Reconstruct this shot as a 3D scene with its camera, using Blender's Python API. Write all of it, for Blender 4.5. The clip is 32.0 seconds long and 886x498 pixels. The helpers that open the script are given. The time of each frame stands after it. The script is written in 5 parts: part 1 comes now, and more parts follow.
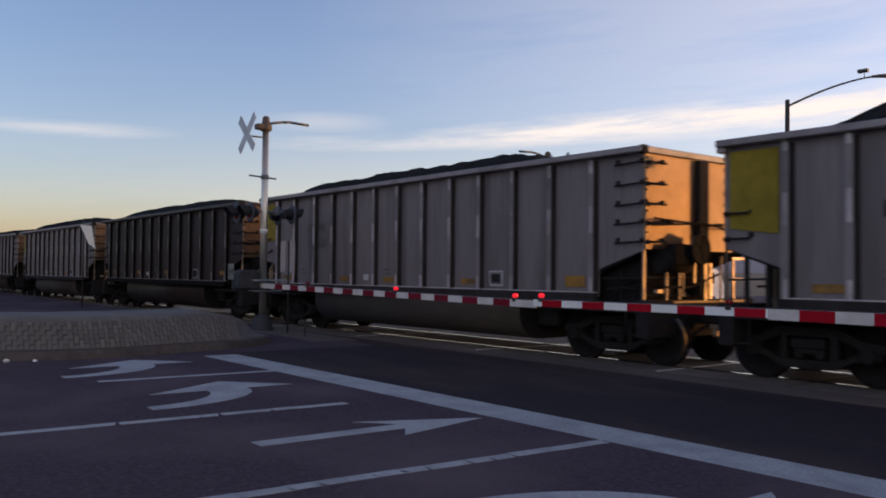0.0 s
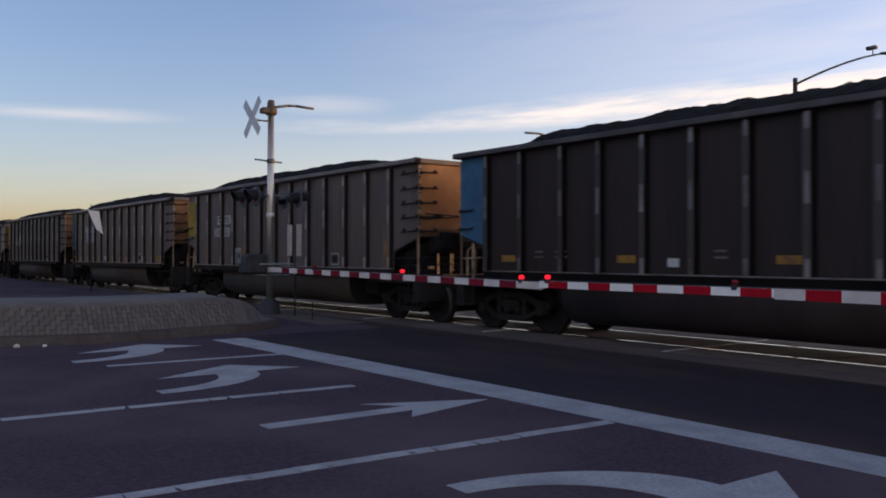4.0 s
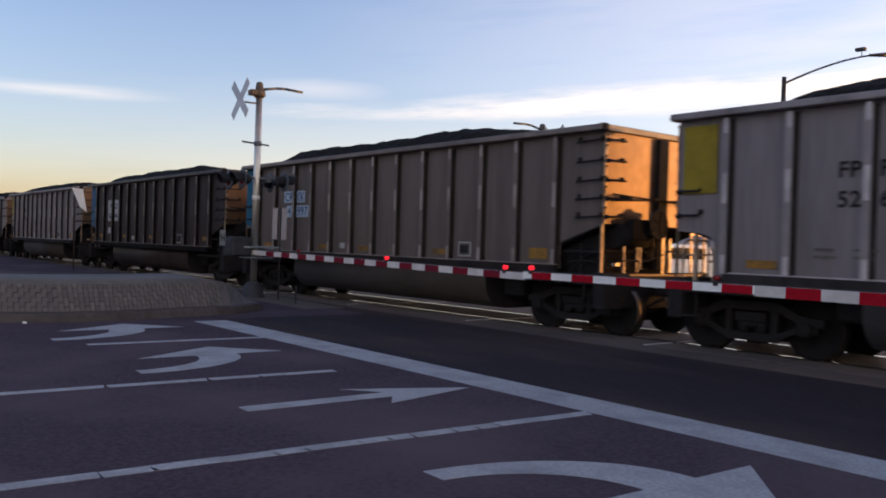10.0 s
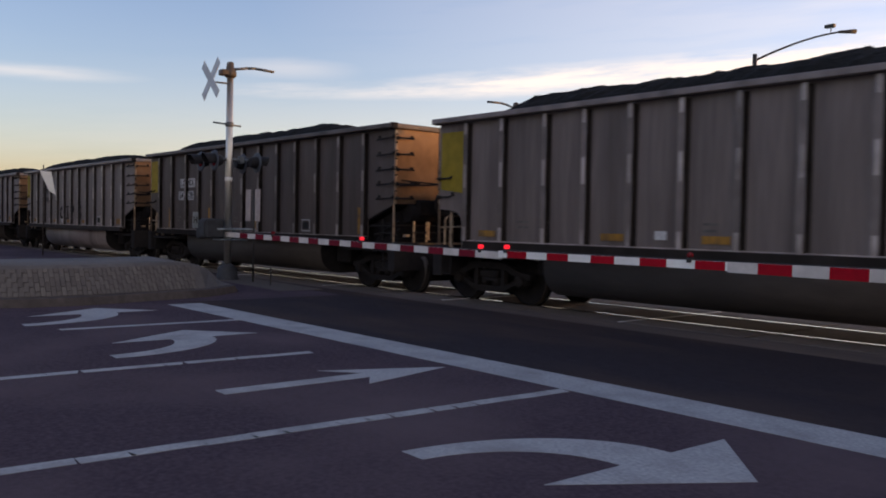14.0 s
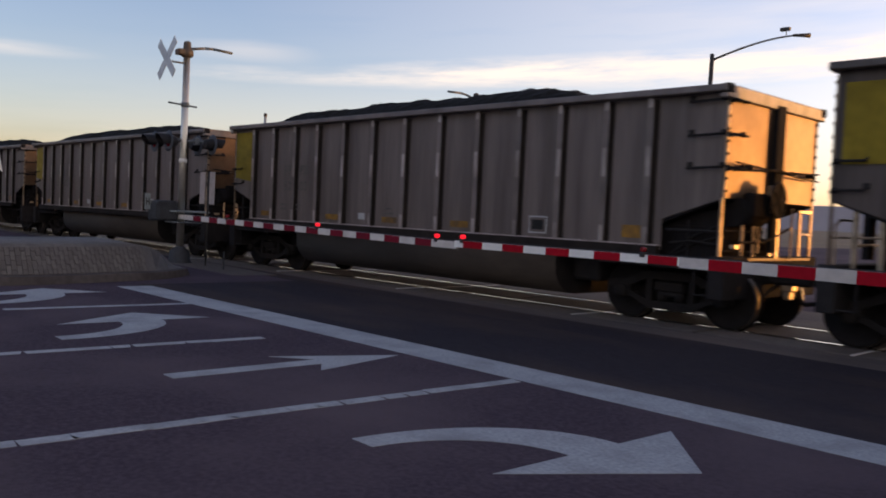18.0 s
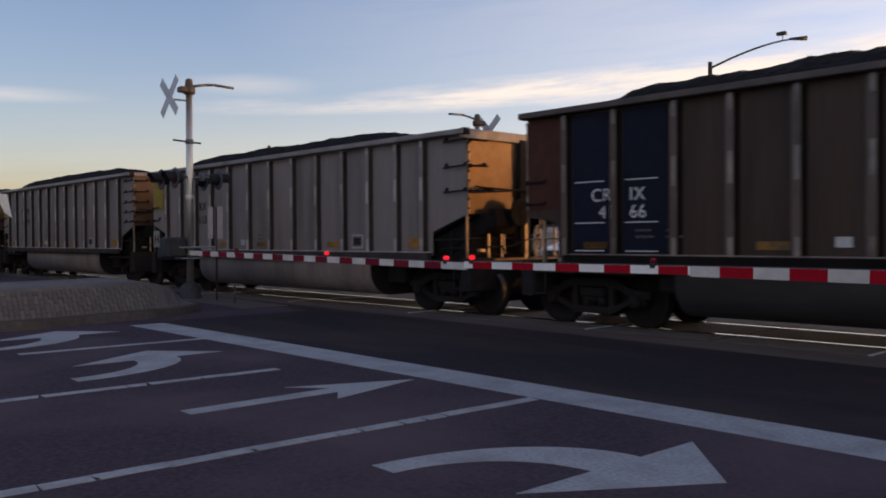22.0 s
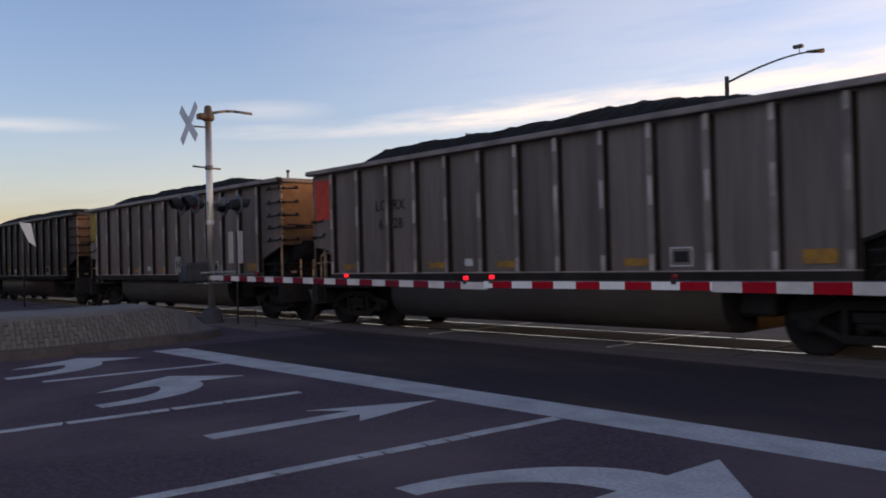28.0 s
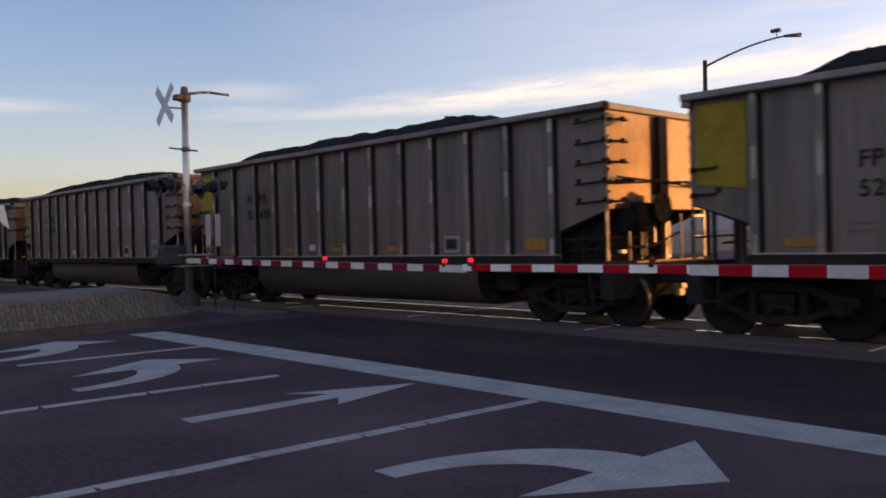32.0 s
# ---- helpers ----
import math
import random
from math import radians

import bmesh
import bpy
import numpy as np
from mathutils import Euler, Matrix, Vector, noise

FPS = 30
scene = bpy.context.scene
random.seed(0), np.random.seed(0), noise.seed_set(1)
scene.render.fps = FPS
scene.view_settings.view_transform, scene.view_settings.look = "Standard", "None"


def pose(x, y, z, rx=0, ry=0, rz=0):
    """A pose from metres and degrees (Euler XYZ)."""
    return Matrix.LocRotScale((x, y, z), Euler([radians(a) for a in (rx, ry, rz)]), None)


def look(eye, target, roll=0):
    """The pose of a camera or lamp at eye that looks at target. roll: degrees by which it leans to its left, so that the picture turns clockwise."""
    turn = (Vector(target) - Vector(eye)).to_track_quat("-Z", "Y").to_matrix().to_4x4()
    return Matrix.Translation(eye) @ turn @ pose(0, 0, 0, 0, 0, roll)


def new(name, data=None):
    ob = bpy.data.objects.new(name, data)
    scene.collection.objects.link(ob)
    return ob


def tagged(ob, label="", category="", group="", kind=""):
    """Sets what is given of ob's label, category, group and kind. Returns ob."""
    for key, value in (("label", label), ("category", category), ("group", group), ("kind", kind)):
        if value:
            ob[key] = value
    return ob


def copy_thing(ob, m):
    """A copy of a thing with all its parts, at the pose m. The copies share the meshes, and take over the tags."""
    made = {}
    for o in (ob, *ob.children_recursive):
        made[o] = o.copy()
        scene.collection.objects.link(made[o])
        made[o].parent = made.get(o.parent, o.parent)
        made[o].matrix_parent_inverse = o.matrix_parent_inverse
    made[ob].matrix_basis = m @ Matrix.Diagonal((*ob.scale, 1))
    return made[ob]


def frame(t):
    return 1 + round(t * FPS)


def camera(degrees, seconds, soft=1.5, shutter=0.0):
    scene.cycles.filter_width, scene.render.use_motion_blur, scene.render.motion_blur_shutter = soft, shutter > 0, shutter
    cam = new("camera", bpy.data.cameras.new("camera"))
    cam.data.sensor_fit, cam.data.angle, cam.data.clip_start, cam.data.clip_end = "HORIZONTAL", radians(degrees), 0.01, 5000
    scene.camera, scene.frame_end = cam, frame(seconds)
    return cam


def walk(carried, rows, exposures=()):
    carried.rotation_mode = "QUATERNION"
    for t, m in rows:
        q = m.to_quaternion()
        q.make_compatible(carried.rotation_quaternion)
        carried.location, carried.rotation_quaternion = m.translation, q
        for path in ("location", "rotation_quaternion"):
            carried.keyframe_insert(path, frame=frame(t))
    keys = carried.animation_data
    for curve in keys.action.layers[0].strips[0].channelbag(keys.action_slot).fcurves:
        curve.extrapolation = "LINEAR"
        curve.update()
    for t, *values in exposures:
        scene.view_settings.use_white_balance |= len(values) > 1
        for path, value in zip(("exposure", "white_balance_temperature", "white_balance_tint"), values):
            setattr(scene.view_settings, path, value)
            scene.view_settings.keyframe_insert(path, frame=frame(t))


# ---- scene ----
cam = camera(55.4, 32.0, soft=1.85, shutter=0.12)
# seconds, eye, yaw, pitch, roll
PATH = [
    (0, -0.020, -0.018, 1.636, 53.49, 1.24, -0.82),
    (0.5, -0.014, -0.008, 1.637, 53.39, 0.88, -0.59),
    (1, -0.003, -0.008, 1.635, 52.89, 1.19, -0.45),
    (1.5, -0.021, -0.002, 1.631, 52.88, 1.65, -0.34),
    (2, -0.010, 0.002, 1.632, 52.90, 2.09, -0.30),
    (2.5, -0.002, -0.015, 1.635, 53.15, 2.38, -0.23),
    (3, 0.015, -0.019, 1.644, 53.13, 1.58, -0.28),
    (3.5, 0.001, -0.011, 1.639, 53.36, 0.35, -0.35),
    (5.5, 0.007, -0.012, 1.641, 55.35, 0.35, 0.28),
    (6, -0.001, -0.018, 1.638, 55.32, 0.26, 0.22),
    (6.5, -0.011, -0.022, 1.639, 54.96, -0.26, -0.13),
    (7, 0.005, -0.026, 1.638, 54.39, -1.37, -0.73),
    (7.5, 0.004, -0.016, 1.634, 53.08, -1.21, -0.99),
    (8, 0.020, -0.005, 1.631, 52.42, -0.39, -1.09),
    (8.5, 0.027, -0.016, 1.641, 53.24, -0.62, -1.57),
    (9, 0.024, -0.011, 1.635, 53.28, -1.14, -1.87),
    (9.5, 0.027, -0.005, 1.635, 53.41, -0.95, -1.73),
    (10, 0.016, 0.000, 1.634, 53.03, -0.74, -1.99),
    (10.5, 0.021, -0.005, 1.640, 51.44, -0.50, -2.11),
    (11, 0.012, -0.003, 1.642, 50.50, -0.48, -2.11),
    (11.5, -0.002, 0.002, 1.637, 50.29, -0.60, -2.08),
    (12, -0.003, -0.002, 1.642, 49.67, -0.68, -1.72),
    (12.5, 0.006, -0.004, 1.635, 49.78, -0.75, -1.24),
    (13, 0.008, -0.001, 1.639, 50.68, -1.23, -1.13),
    (13.5, 0.006, -0.010, 1.643, 51.11, -1.77, -1.35),
    (15.5, 0.006, -0.001, 1.633, 51.13, -2.91, -1.36),
    (16, -0.012, -0.000, 1.635, 48.64, -3.71, -1.46),
    (16.5, -0.000, 0.022, 1.628, 47.04, -3.27, -1.63),
    (17, 0.004, 0.005, 1.633, 48.18, -2.94, -1.64),
    (17.5, 0.003, 0.002, 1.633, 48.18, -2.95, -2.39),
    (18, -0.005, 0.011, 1.629, 48.40, -2.68, -3.02),
    (18.5, -0.015, 0.014, 1.622, 48.90, -2.60, -3.04),
    (19, -0.009, 0.005, 1.627, 49.76, -2.84, -1.90),
    (19.5, -0.009, 0.007, 1.624, 49.10, -3.30, -1.18),
    (20, -0.012, 0.017, 1.619, 48.54, -3.13, -1.01),
    (20.5, -0.014, 0.011, 1.619, 47.48, -3.37, -1.02),
    (21, -0.001, 0.004, 1.620, 47.93, -3.62, -0.85),
    (21.5, -0.007, 0.001, 1.619, 48.54, -2.74, -0.55),
    (22, 0.000, -0.003, 1.629, 48.89, -1.20, 0.09),
    (22.5, -0.003, 0.008, 1.622, 48.99, -0.59, 0.86),
    (23, -0.011, 0.019, 1.617, 49.08, -0.49, 1.36),
    (23.5, -0.004, 0.016, 1.619, 49.30, -0.52, 1.44),
    (24, -0.008, 0.017, 1.620, 49.77, -0.54, 1.33),
    (24.5, -0.003, 0.009, 1.619, 50.00, -0.35, 1.08),
    (25, 0.004, -0.007, 1.625, 50.15, 0.05, 0.87),
    (25.5, 0.005, -0.005, 1.622, 50.10, 0.07, 1.14),
    (27.5, -0.002, -0.001, 1.623, 50.31, 0.40, 1.09),
    (28, -0.004, 0.004, 1.625, 50.20, 0.21, 1.21),
    (28.5, -0.007, 0.016, 1.619, 50.13, 0.01, 1.17),
    (29, 0.001, -0.008, 1.626, 50.22, 0.19, 0.95),
    (29.5, -0.009, -0.000, 1.626, 50.18, 0.19, 1.01),
    (30, -0.002, -0.003, 1.626, 50.08, 0.23, 1.09),
    (30.5, -0.003, 0.004, 1.626, 50.29, 0.30, 1.05),
    (31, -0.009, 0.009, 1.625, 49.96, -0.66, 0.78),
    (31.5, -0.015, 0.011, 1.623, 49.17, -1.12, 0.96),
    (32, -0.010, 0.009, 1.629, 48.77, -0.99, 1.15),
]
walk(cam, [(t, pose(x, y, z, 90 + p, r, w)) for t, x, y, z, w, p, r in PATH],
     exposures=[(0, -0.05, 6380, 10), (1, 0.06, 6380, 10), (2, 0.15, 6370, 10), (3, -0.03, 6330, 10), (6, -0.01, 6430, 10), (7, -0.05, 6580, 10), (8, 0.09, 6580, 10), (9, 0.28, 6580, 10), 
                (10, 0.28, 6580, 10), (11, 0.14, 6580, 10), (12, 0.12, 6630, 10), (13, 0.09, 6630, 10), (16, 0.15, 6850, 10), (18, 0.10, 6850, 10), (20, 0.13, 6850, 10), (21, 0.11, 6830, 10), 
                (22, -0.07, 6730, 10), (23, 0.09, 6690, 10), (25, 0.22, 6580, 10), (28, 0.04, 6480, 10), (30, 0.03, 6530, 10), (31, 0.00, 6580, 10), (32, 0.03, 6630, 10)])

# ---- world and sun ----
SUN_AZ, SUN_EL = 65.5, 1.3          # degrees from +x towards +y, and above the horizon
world = bpy.data.worlds.new("dusk_sky")
scene.world = world
world.use_nodes = True


def build_world():
    nt = world.node_tree
    nt.nodes.clear()
    N, L = nt.nodes.new, nt.links.new

    def math_node(op, a, b=None, clamp=False):
        n = N("ShaderNodeMath")
        n.operation, n.use_clamp = op, clamp
        for i, v in enumerate((a, b)):
            if v is None:
                continue
            if isinstance(v, (int, float)):
                n.inputs[i].default_value = v
            else:
                L(v, n.inputs[i])
        return n.outputs[0]

    sky = N("ShaderNodeTexSky")
    sky.sky_type, sky.sun_disc = "NISHITA", False
    sky.sun_elevation = radians(SUN_EL + 2.8)
    sky.sun_rotation = radians(90 - SUN_AZ)
    sky.altitude, sky.air_density, sky.dust_density, sky.ozone_density = 1400, 1.0, 4.0, 1.8
    co = N("ShaderNodeTexCoord")
    sep = N("ShaderNodeSeparateXYZ")
    L(co.outputs["Generated"], sep.inputs[0])
    x, y, z = sep.outputs
    az = math_node("ARCTAN2", math_node("MULTIPLY", x, -1.0), y)      # radians left of +y
    el = math_node("ARCSINE", z)
    # long thin cirrus: noise in azimuth and elevation, stretched along the horizon
    vec = N("ShaderNodeCombineXYZ")
    L(math_node("MULTIPLY", az, 3.2), vec.inputs[0])
    L(math_node("ADD", math_node("MULTIPLY", el, 26.0), math_node("MULTIPLY", az, 1.6)), vec.inputs[1])
    nz = N("ShaderNodeTexNoise")
    nz.inputs["Scale"].default_value, nz.inputs["Detail"].default_value, nz.inputs["Roughness"].default_value = 1.0, 6.0, 0.55
    L(vec.outputs[0], nz.inputs["Vector"])
    # the bank's height above the horizon and its depth
    def bell(value, centre, width):
        d = math_node("DIVIDE", math_node("SUBTRACT", value, centre), width)
        return math_node("POWER", 2.718, math_node("MULTIPLY", math_node("MULTIPLY", d, d), -1.0))

    wave = math_node("MULTIPLY", math_node("SUBTRACT", nz.outputs[0], 0.5), 0.030)
    # a long bank that climbs and thickens towards the sun
    mid = math_node("ADD", wave, math_node("SUBTRACT", 0.209, math_node("MULTIPLY", az, 0.062)))
    width = math_node("MAXIMUM", math_node("SUBTRACT", 0.034, math_node("MULTIPLY", az, 0.024)), 0.006)
    fade = math_node("MULTIPLY", math_node("SUBTRACT", 1.20, az), 3.0, True)
    fine = N("ShaderNodeTexNoise")
    fine.inputs["Scale"].default_value, fine.inputs["Detail"].default_value, fine.inputs["Roughness"].default_value = 3.4, 7.0, 0.62
    L(vec.outputs[0], fine.inputs["Vector"])
    shred = math_node("MULTIPLY", math_node("SUBTRACT", fine.outputs[0], 0.16), 2.6, True)
    bank = math_node("MULTIPLY", bell(el, mid, width), math_node("MULTIPLY", fade, shred))
    tuft = math_node("MULTIPLY", bell(el, math_node("ADD", wave, 0.166), 0.010), math_node("MULTIPLY", bell(az, 1.08, 0.07), 0.28))
    bank = math_node("MAXIMUM", bank, tuft)
    wisps = math_node("MULTIPLY", bell(el, math_node("ADD", wave, 0.143), 0.009), math_node("MULTIPLY", bell(az, 1.36, 0.10), 0.38))
    veil = math_node("MULTIPLY", bell(el, 0.03, 0.10), math_node("MULTIPLY", math_node("SUBTRACT", 2.2, math_node("MULTIPLY", az, 1.35), True), 0.37))
    # a thin high veil, thicker towards the sun
    high = math_node("MULTIPLY", bell(el, 0.34, 0.30), math_node("MULTIPLY", math_node("SUBTRACT", 1.12, az), 0.55, True))
    cover = math_node("MAXIMUM", math_node("MAXIMUM", bank, wisps), math_node("MAXIMUM", veil, high))
    amount = math_node("MULTIPLY", cover, math_node("MULTIPLY", math_node("SUBTRACT", nz.outputs[0], 0.18), 3.0, True), True)
    tint = N("ShaderNodeMix")
    tint.data_type = "RGBA"
    tint.blend_type = "MULTIPLY"
    tint.inputs["Factor"].default_value = 1.0
    L(sky.outputs[0], tint.inputs["A"])
    tint.inputs["B"].default_value = SKY_TINT
    mix = N("ShaderNodeMix")
    mix.data_type = "RGBA"
    L(amount, mix.inputs["Factor"])
    L(tint.outputs["Result"], mix.inputs["A"])
    mix.inputs["B"].default_value = CLOUD
    bg = N("ShaderNodeBackground")
    bg.inputs[1].default_value = SKY_STRENGTH
    L(mix.outputs["Result"], bg.inputs[0])
    out = N("ShaderNodeOutputWorld")
    L(bg.outputs[0], out.inputs[0])


SKY_STRENGTH = 0.375
SKY_TINT = (1.15, 0.95, 1.07, 1)
CLOUD = (3.02, 2.62, 2.38, 1)
build_world()

sun_data = bpy.data.lights.new("sun", "SUN")
sun_data.energy, sun_data.angle, sun_data.color = 2.65, radians(0.5), (1.0, 0.45, 0.11)
sun = new("sun", sun_data)
sun_way = Vector((math.cos(radians(SUN_AZ)) * math.cos(radians(SUN_EL)), math.sin(radians(SUN_AZ)) * math.cos(radians(SUN_EL)), math.sin(radians(SUN_EL))))
sun.matrix_world = look(sun_way * 50, (0, 0, 0))


# ---- materials ----
def material(name, color, rough=0.7, metal=0.0, color2=None, scale=4.0, bump=0.0, bump_scale=60.0, stain=None, stain_scale=0.7,
             stain_amount=0.6, stretch=(1, 1, 1), emit=0.0, random=0.12, coords="Object", gloss=0.4):
    """Two scales of variation: fine grain from color to color2, broad stains towards stain; each object is shifted a little."""
    m = bpy.data.materials.new(name)
    m.use_nodes = True
    nt = m.node_tree
    N, L = nt.nodes.new, nt.links.new
    p = nt.nodes["Principled BSDF"]
    p.inputs["Roughness"].default_value, p.inputs["Metallic"].default_value = rough, metal
    p.inputs["Specular IOR Level"].default_value = gloss
    if emit:
        p.inputs["Emission Color"].default_value = (*color, 1)
        p.inputs["Emission Strength"].default_value = emit
    co, info = N("ShaderNodeTexCoord"), N("ShaderNodeObjectInfo")
    shift = N("ShaderNodeVectorMath")
    shift.operation = "MULTIPLY_ADD"
    shift.inputs[1].default_value = stretch
    L(co.outputs[coords], shift.inputs[0])
    spread = N("ShaderNodeMath")
    spread.operation = "MULTIPLY"
    spread.inputs[1].default_value = 37.0 if coords == "Object" else 0.0
    L(info.outputs["Random"], spread.inputs[0])
    L(spread.outputs[0], shift.inputs[2])
    fine, broad = N("ShaderNodeTexNoise"), N("ShaderNodeTexNoise")
    fine.inputs["Scale"].default_value, fine.inputs["Detail"].default_value = scale, 8
    broad.inputs["Scale"].default_value, broad.inputs["Detail"].default_value = stain_scale, 5
    for n in (fine, broad):
        L(shift.outputs[0], n.inputs["Vector"])
    ramp = N("ShaderNodeMapRange")
    ramp.inputs[1].default_value, ramp.inputs[2].default_value = 0.3, 0.7
    L(fine.outputs[0], ramp.inputs[0])
    mix = N("ShaderNodeMix")
    mix.data_type = "RGBA"
    mix.inputs["A"].default_value = (*color, 1)
    mix.inputs["B"].default_value = (*(color2 or [c * 0.75 for c in color]), 1)
    L(ramp.outputs[0], mix.inputs["Factor"])
    last = mix.outputs["Result"]
    if stain:
        r2 = N("ShaderNodeMapRange")
        r2.inputs[1].default_value, r2.inputs[2].default_value, r2.inputs[4].default_value = 0.45, 0.72, stain_amount
        L(broad.outputs[0], r2.inputs[0])
        m2 = N("ShaderNodeMix")
        m2.data_type = "RGBA"
        m2.inputs["B"].default_value = (*stain, 1)
        L(last, m2.inputs["A"])
        L(r2.outputs[0], m2.inputs["Factor"])
        last = m2.outputs["Result"]
    if random:
        hsv, r3 = N("ShaderNodeHueSaturation"), N("ShaderNodeMapRange")
        r3.inputs[3].default_value, r3.inputs[4].default_value = 1 - random, 1 + random
        L(info.outputs["Random"], r3.inputs[0])
        L(r3.outputs[0], hsv.inputs["Value"])
        L(last, hsv.inputs["Color"])
        last = hsv.outputs[0]
    L(last, p.inputs["Base Color"])
    if bump:
        bn, b = N("ShaderNodeTexNoise"), N("ShaderNodeBump")
        bn.inputs["Scale"].default_value, bn.inputs["Detail"].default_value = bump_scale, 4
        L(shift.outputs[0], bn.inputs["Vector"])
        L(bn.outputs[0], b.inputs["Height"])
        b.inputs["Strength"].default_value, b.inputs["Distance"].default_value = bump, 0.02
        L(b.outputs[0], p.inputs["Normal"])
    return m


M = {}
# darker asphalt; its brown blotches are dust and painted low sunlight
M["dark_asphalt"] = material("darker_asphalt", (0.043, 0.037, 0.045), 0.95, 0, (0.028, 0.0245, 0.030), 24, 0.5, 90, (0.070, 0.050, 0.045), 0.55, 1.0, (0.5, 1.1, 1), random=0, gloss=0.08)
M["asphalt"] = material("asphalt", (0.090, 0.067, 0.0835), 0.95, 0, (0.053, 0.0405, 0.0525), 24, 0.5, 90, (0.116, 0.088, 0.100), 0.42, 1.0, random=0, gloss=0.06)
M["dirt"] = material("dirt", (0.17, 0.12, 0.08), 0.95, 0, (0.09, 0.065, 0.045), 3, 0.6, 20, (0.20, 0.15, 0.08), 0.05, 0.6, random=0)
# brown of dust, with the low sun's tint mixed into the colour
M["dusty_sunlit_asphalt"] = material("dusty_sunlit_asphalt", (0.130, 0.098, 0.086), 0.9, 0, (0.080, 0.064, 0.060), 1.6, 0.5, 60, (0.05, 0.044, 0.046), 0.6, 0.8, (0.35, 1.6, 1), random=0)
M["ballast"] = material("ballast", (0.16, 0.14, 0.125), 0.95, 0, (0.05, 0.045, 0.042), 14, 1.0, 18, (0.10, 0.075, 0.055), 0.4, 0.6, random=0)
M["concrete"] = material("concrete", (0.155, 0.142, 0.138), 0.9, 0, (0.118, 0.108, 0.105), 9, 0.3, 70, (0.080, 0.074, 0.072), 0.9, 0.7)
M["kerb"] = material("kerb_dark", (0.118, 0.104, 0.103), 0.95, 0, (0.086, 0.076, 0.075), 9, 0.3, 70, (0.055, 0.047, 0.047), 1.2, 0.7, gloss=0.1)
M["brick"] = material("brick", (0.142, 0.128, 0.123), 0.9, 0, (0.118, 0.106, 0.102), 14, 0.4, 60, (0.085, 0.077, 0.074), 1.5, 0.5, random=0.14)
M["mortar"] = material("mortar", (0.098, 0.090, 0.087), 0.95, 0, None, 20, 0.4, 80, random=0)
M["panel"] = material("crossing_panel", (0.125, 0.102, 0.092), 0.92, 0, (0.080, 0.067, 0.062), 8, 0.3, 60, (0.10, 0.08, 0.065), 0.8, 0.7)
M["hill"] = material("hazy_hill", (0.30, 0.27, 0.29), 0.95, 0, (0.26, 0.235, 0.25), 0.01, random=0)
M["joint"] = material("joint_strip", (0.62, 0.60, 0.58), 0.85, 0.0, (0.48, 0.46, 0.45), 8)
M["paint"] = material("road_paint", (0.415, 0.43, 0.452), 0.8, 0, (0.285, 0.293, 0.308), 30, 0.2, 90, (0.205, 0.207, 0.22), 2.0, 0.7, random=0, gloss=0.12)
M["rail"] = material("rail_steel", (0.80, 0.77, 0.74), 0.14, 1.0, (0.65, 0.62, 0.60), 12, random=0)
M["galv"] = material("galvanised", (0.74, 0.71, 0.67), 0.45, 0.08, (0.50, 0.49, 0.47), 9, 0.1, 40, (0.42, 0.40, 0.38), 1.2, 0.4)
M["mast"] = material("mast_aluminium", (0.66, 0.63, 0.57), 0.42, 0.9, (0.58, 0.55, 0.50), 9, 0.08, 40, (0.50, 0.48, 0.45), 1.2, 0.4)
M["bellmetal"] = material("bell_metal", (0.065, 0.055, 0.050), 0.6, 0.1, (0.10, 0.08, 0.065), 8, 0.1, 40, (0.025, 0.022, 0.02), 5, 0.8)
M["steelgrey"] = material("grey_paint", (0.10, 0.115, 0.135), 0.55, 0.1, (0.075, 0.087, 0.10), 8, 0.1, 40, (0.12, 0.12, 0.12), 1.5, 0.4)
M["steelplate"] = material("steel_plate", (0.30, 0.34, 0.37), 0.5, 0.2, (0.22, 0.25, 0.28), 8, 0.1, 40, (0.15, 0.16, 0.17), 2, 0.5)
M["case"] = material("dark_case", (0.050, 0.053, 0.062), 0.7, 0, (0.032, 0.034, 0.040), 6, 0.1, 40, (0.02, 0.02, 0.022), 2, 0.5, gloss=0.2)
M["strip"] = material("faded_strip", (0.42, 0.36, 0.35), 0.6, 0, (0.34, 0.29, 0.28), 8, 0.1, 40, (0.2, 0.17, 0.16), 2, 0.5)
M["white"] = material("white_sheet", (0.78, 0.77, 0.75), 0.45, 0, (0.70, 0.69, 0.67), 10, 0, 40, (0.52, 0.50, 0.48), 1.5, 0.4)
M["signgrey"] = material("weathered_sign", (0.55, 0.58, 0.62), 0.5, 0, (0.46, 0.49, 0.53), 10, 0, 40, (0.36, 0.38, 0.40), 1.5, 0.4)
M["black"] = material("black_paint", (0.022, 0.022, 0.024), 0.6, 0, (0.035, 0.033, 0.033), 9)
M["hood"] = material("signal_hood", (0.014, 0.014, 0.017), 0.6, 0, (0.022, 0.022, 0.026), 7, gloss=0.15)
M["disc"] = material("signal_back", (0.075, 0.085, 0.108), 0.55, 0, (0.055, 0.063, 0.082), 5, gloss=0.2)
M["band_white"] = material("reflective_white", (0.90, 0.89, 0.88), 0.35, 0, (0.82, 0.81, 0.80), 12, 0, 40, (0.62, 0.60, 0.59), 2, 0.4)
M["band_old"] = material("aged_reflective_white", (0.60, 0.565, 0.555), 0.5, 0, (0.52, 0.49, 0.48), 12, 0, 40, (0.36, 0.33, 0.32), 2, 0.6, gloss=0.2)
M["band_red"] = material("reflective_red", (0.36, 0.006, 0.018), 0.6, 0, (0.29, 0.005, 0.015), 12, gloss=0.08)
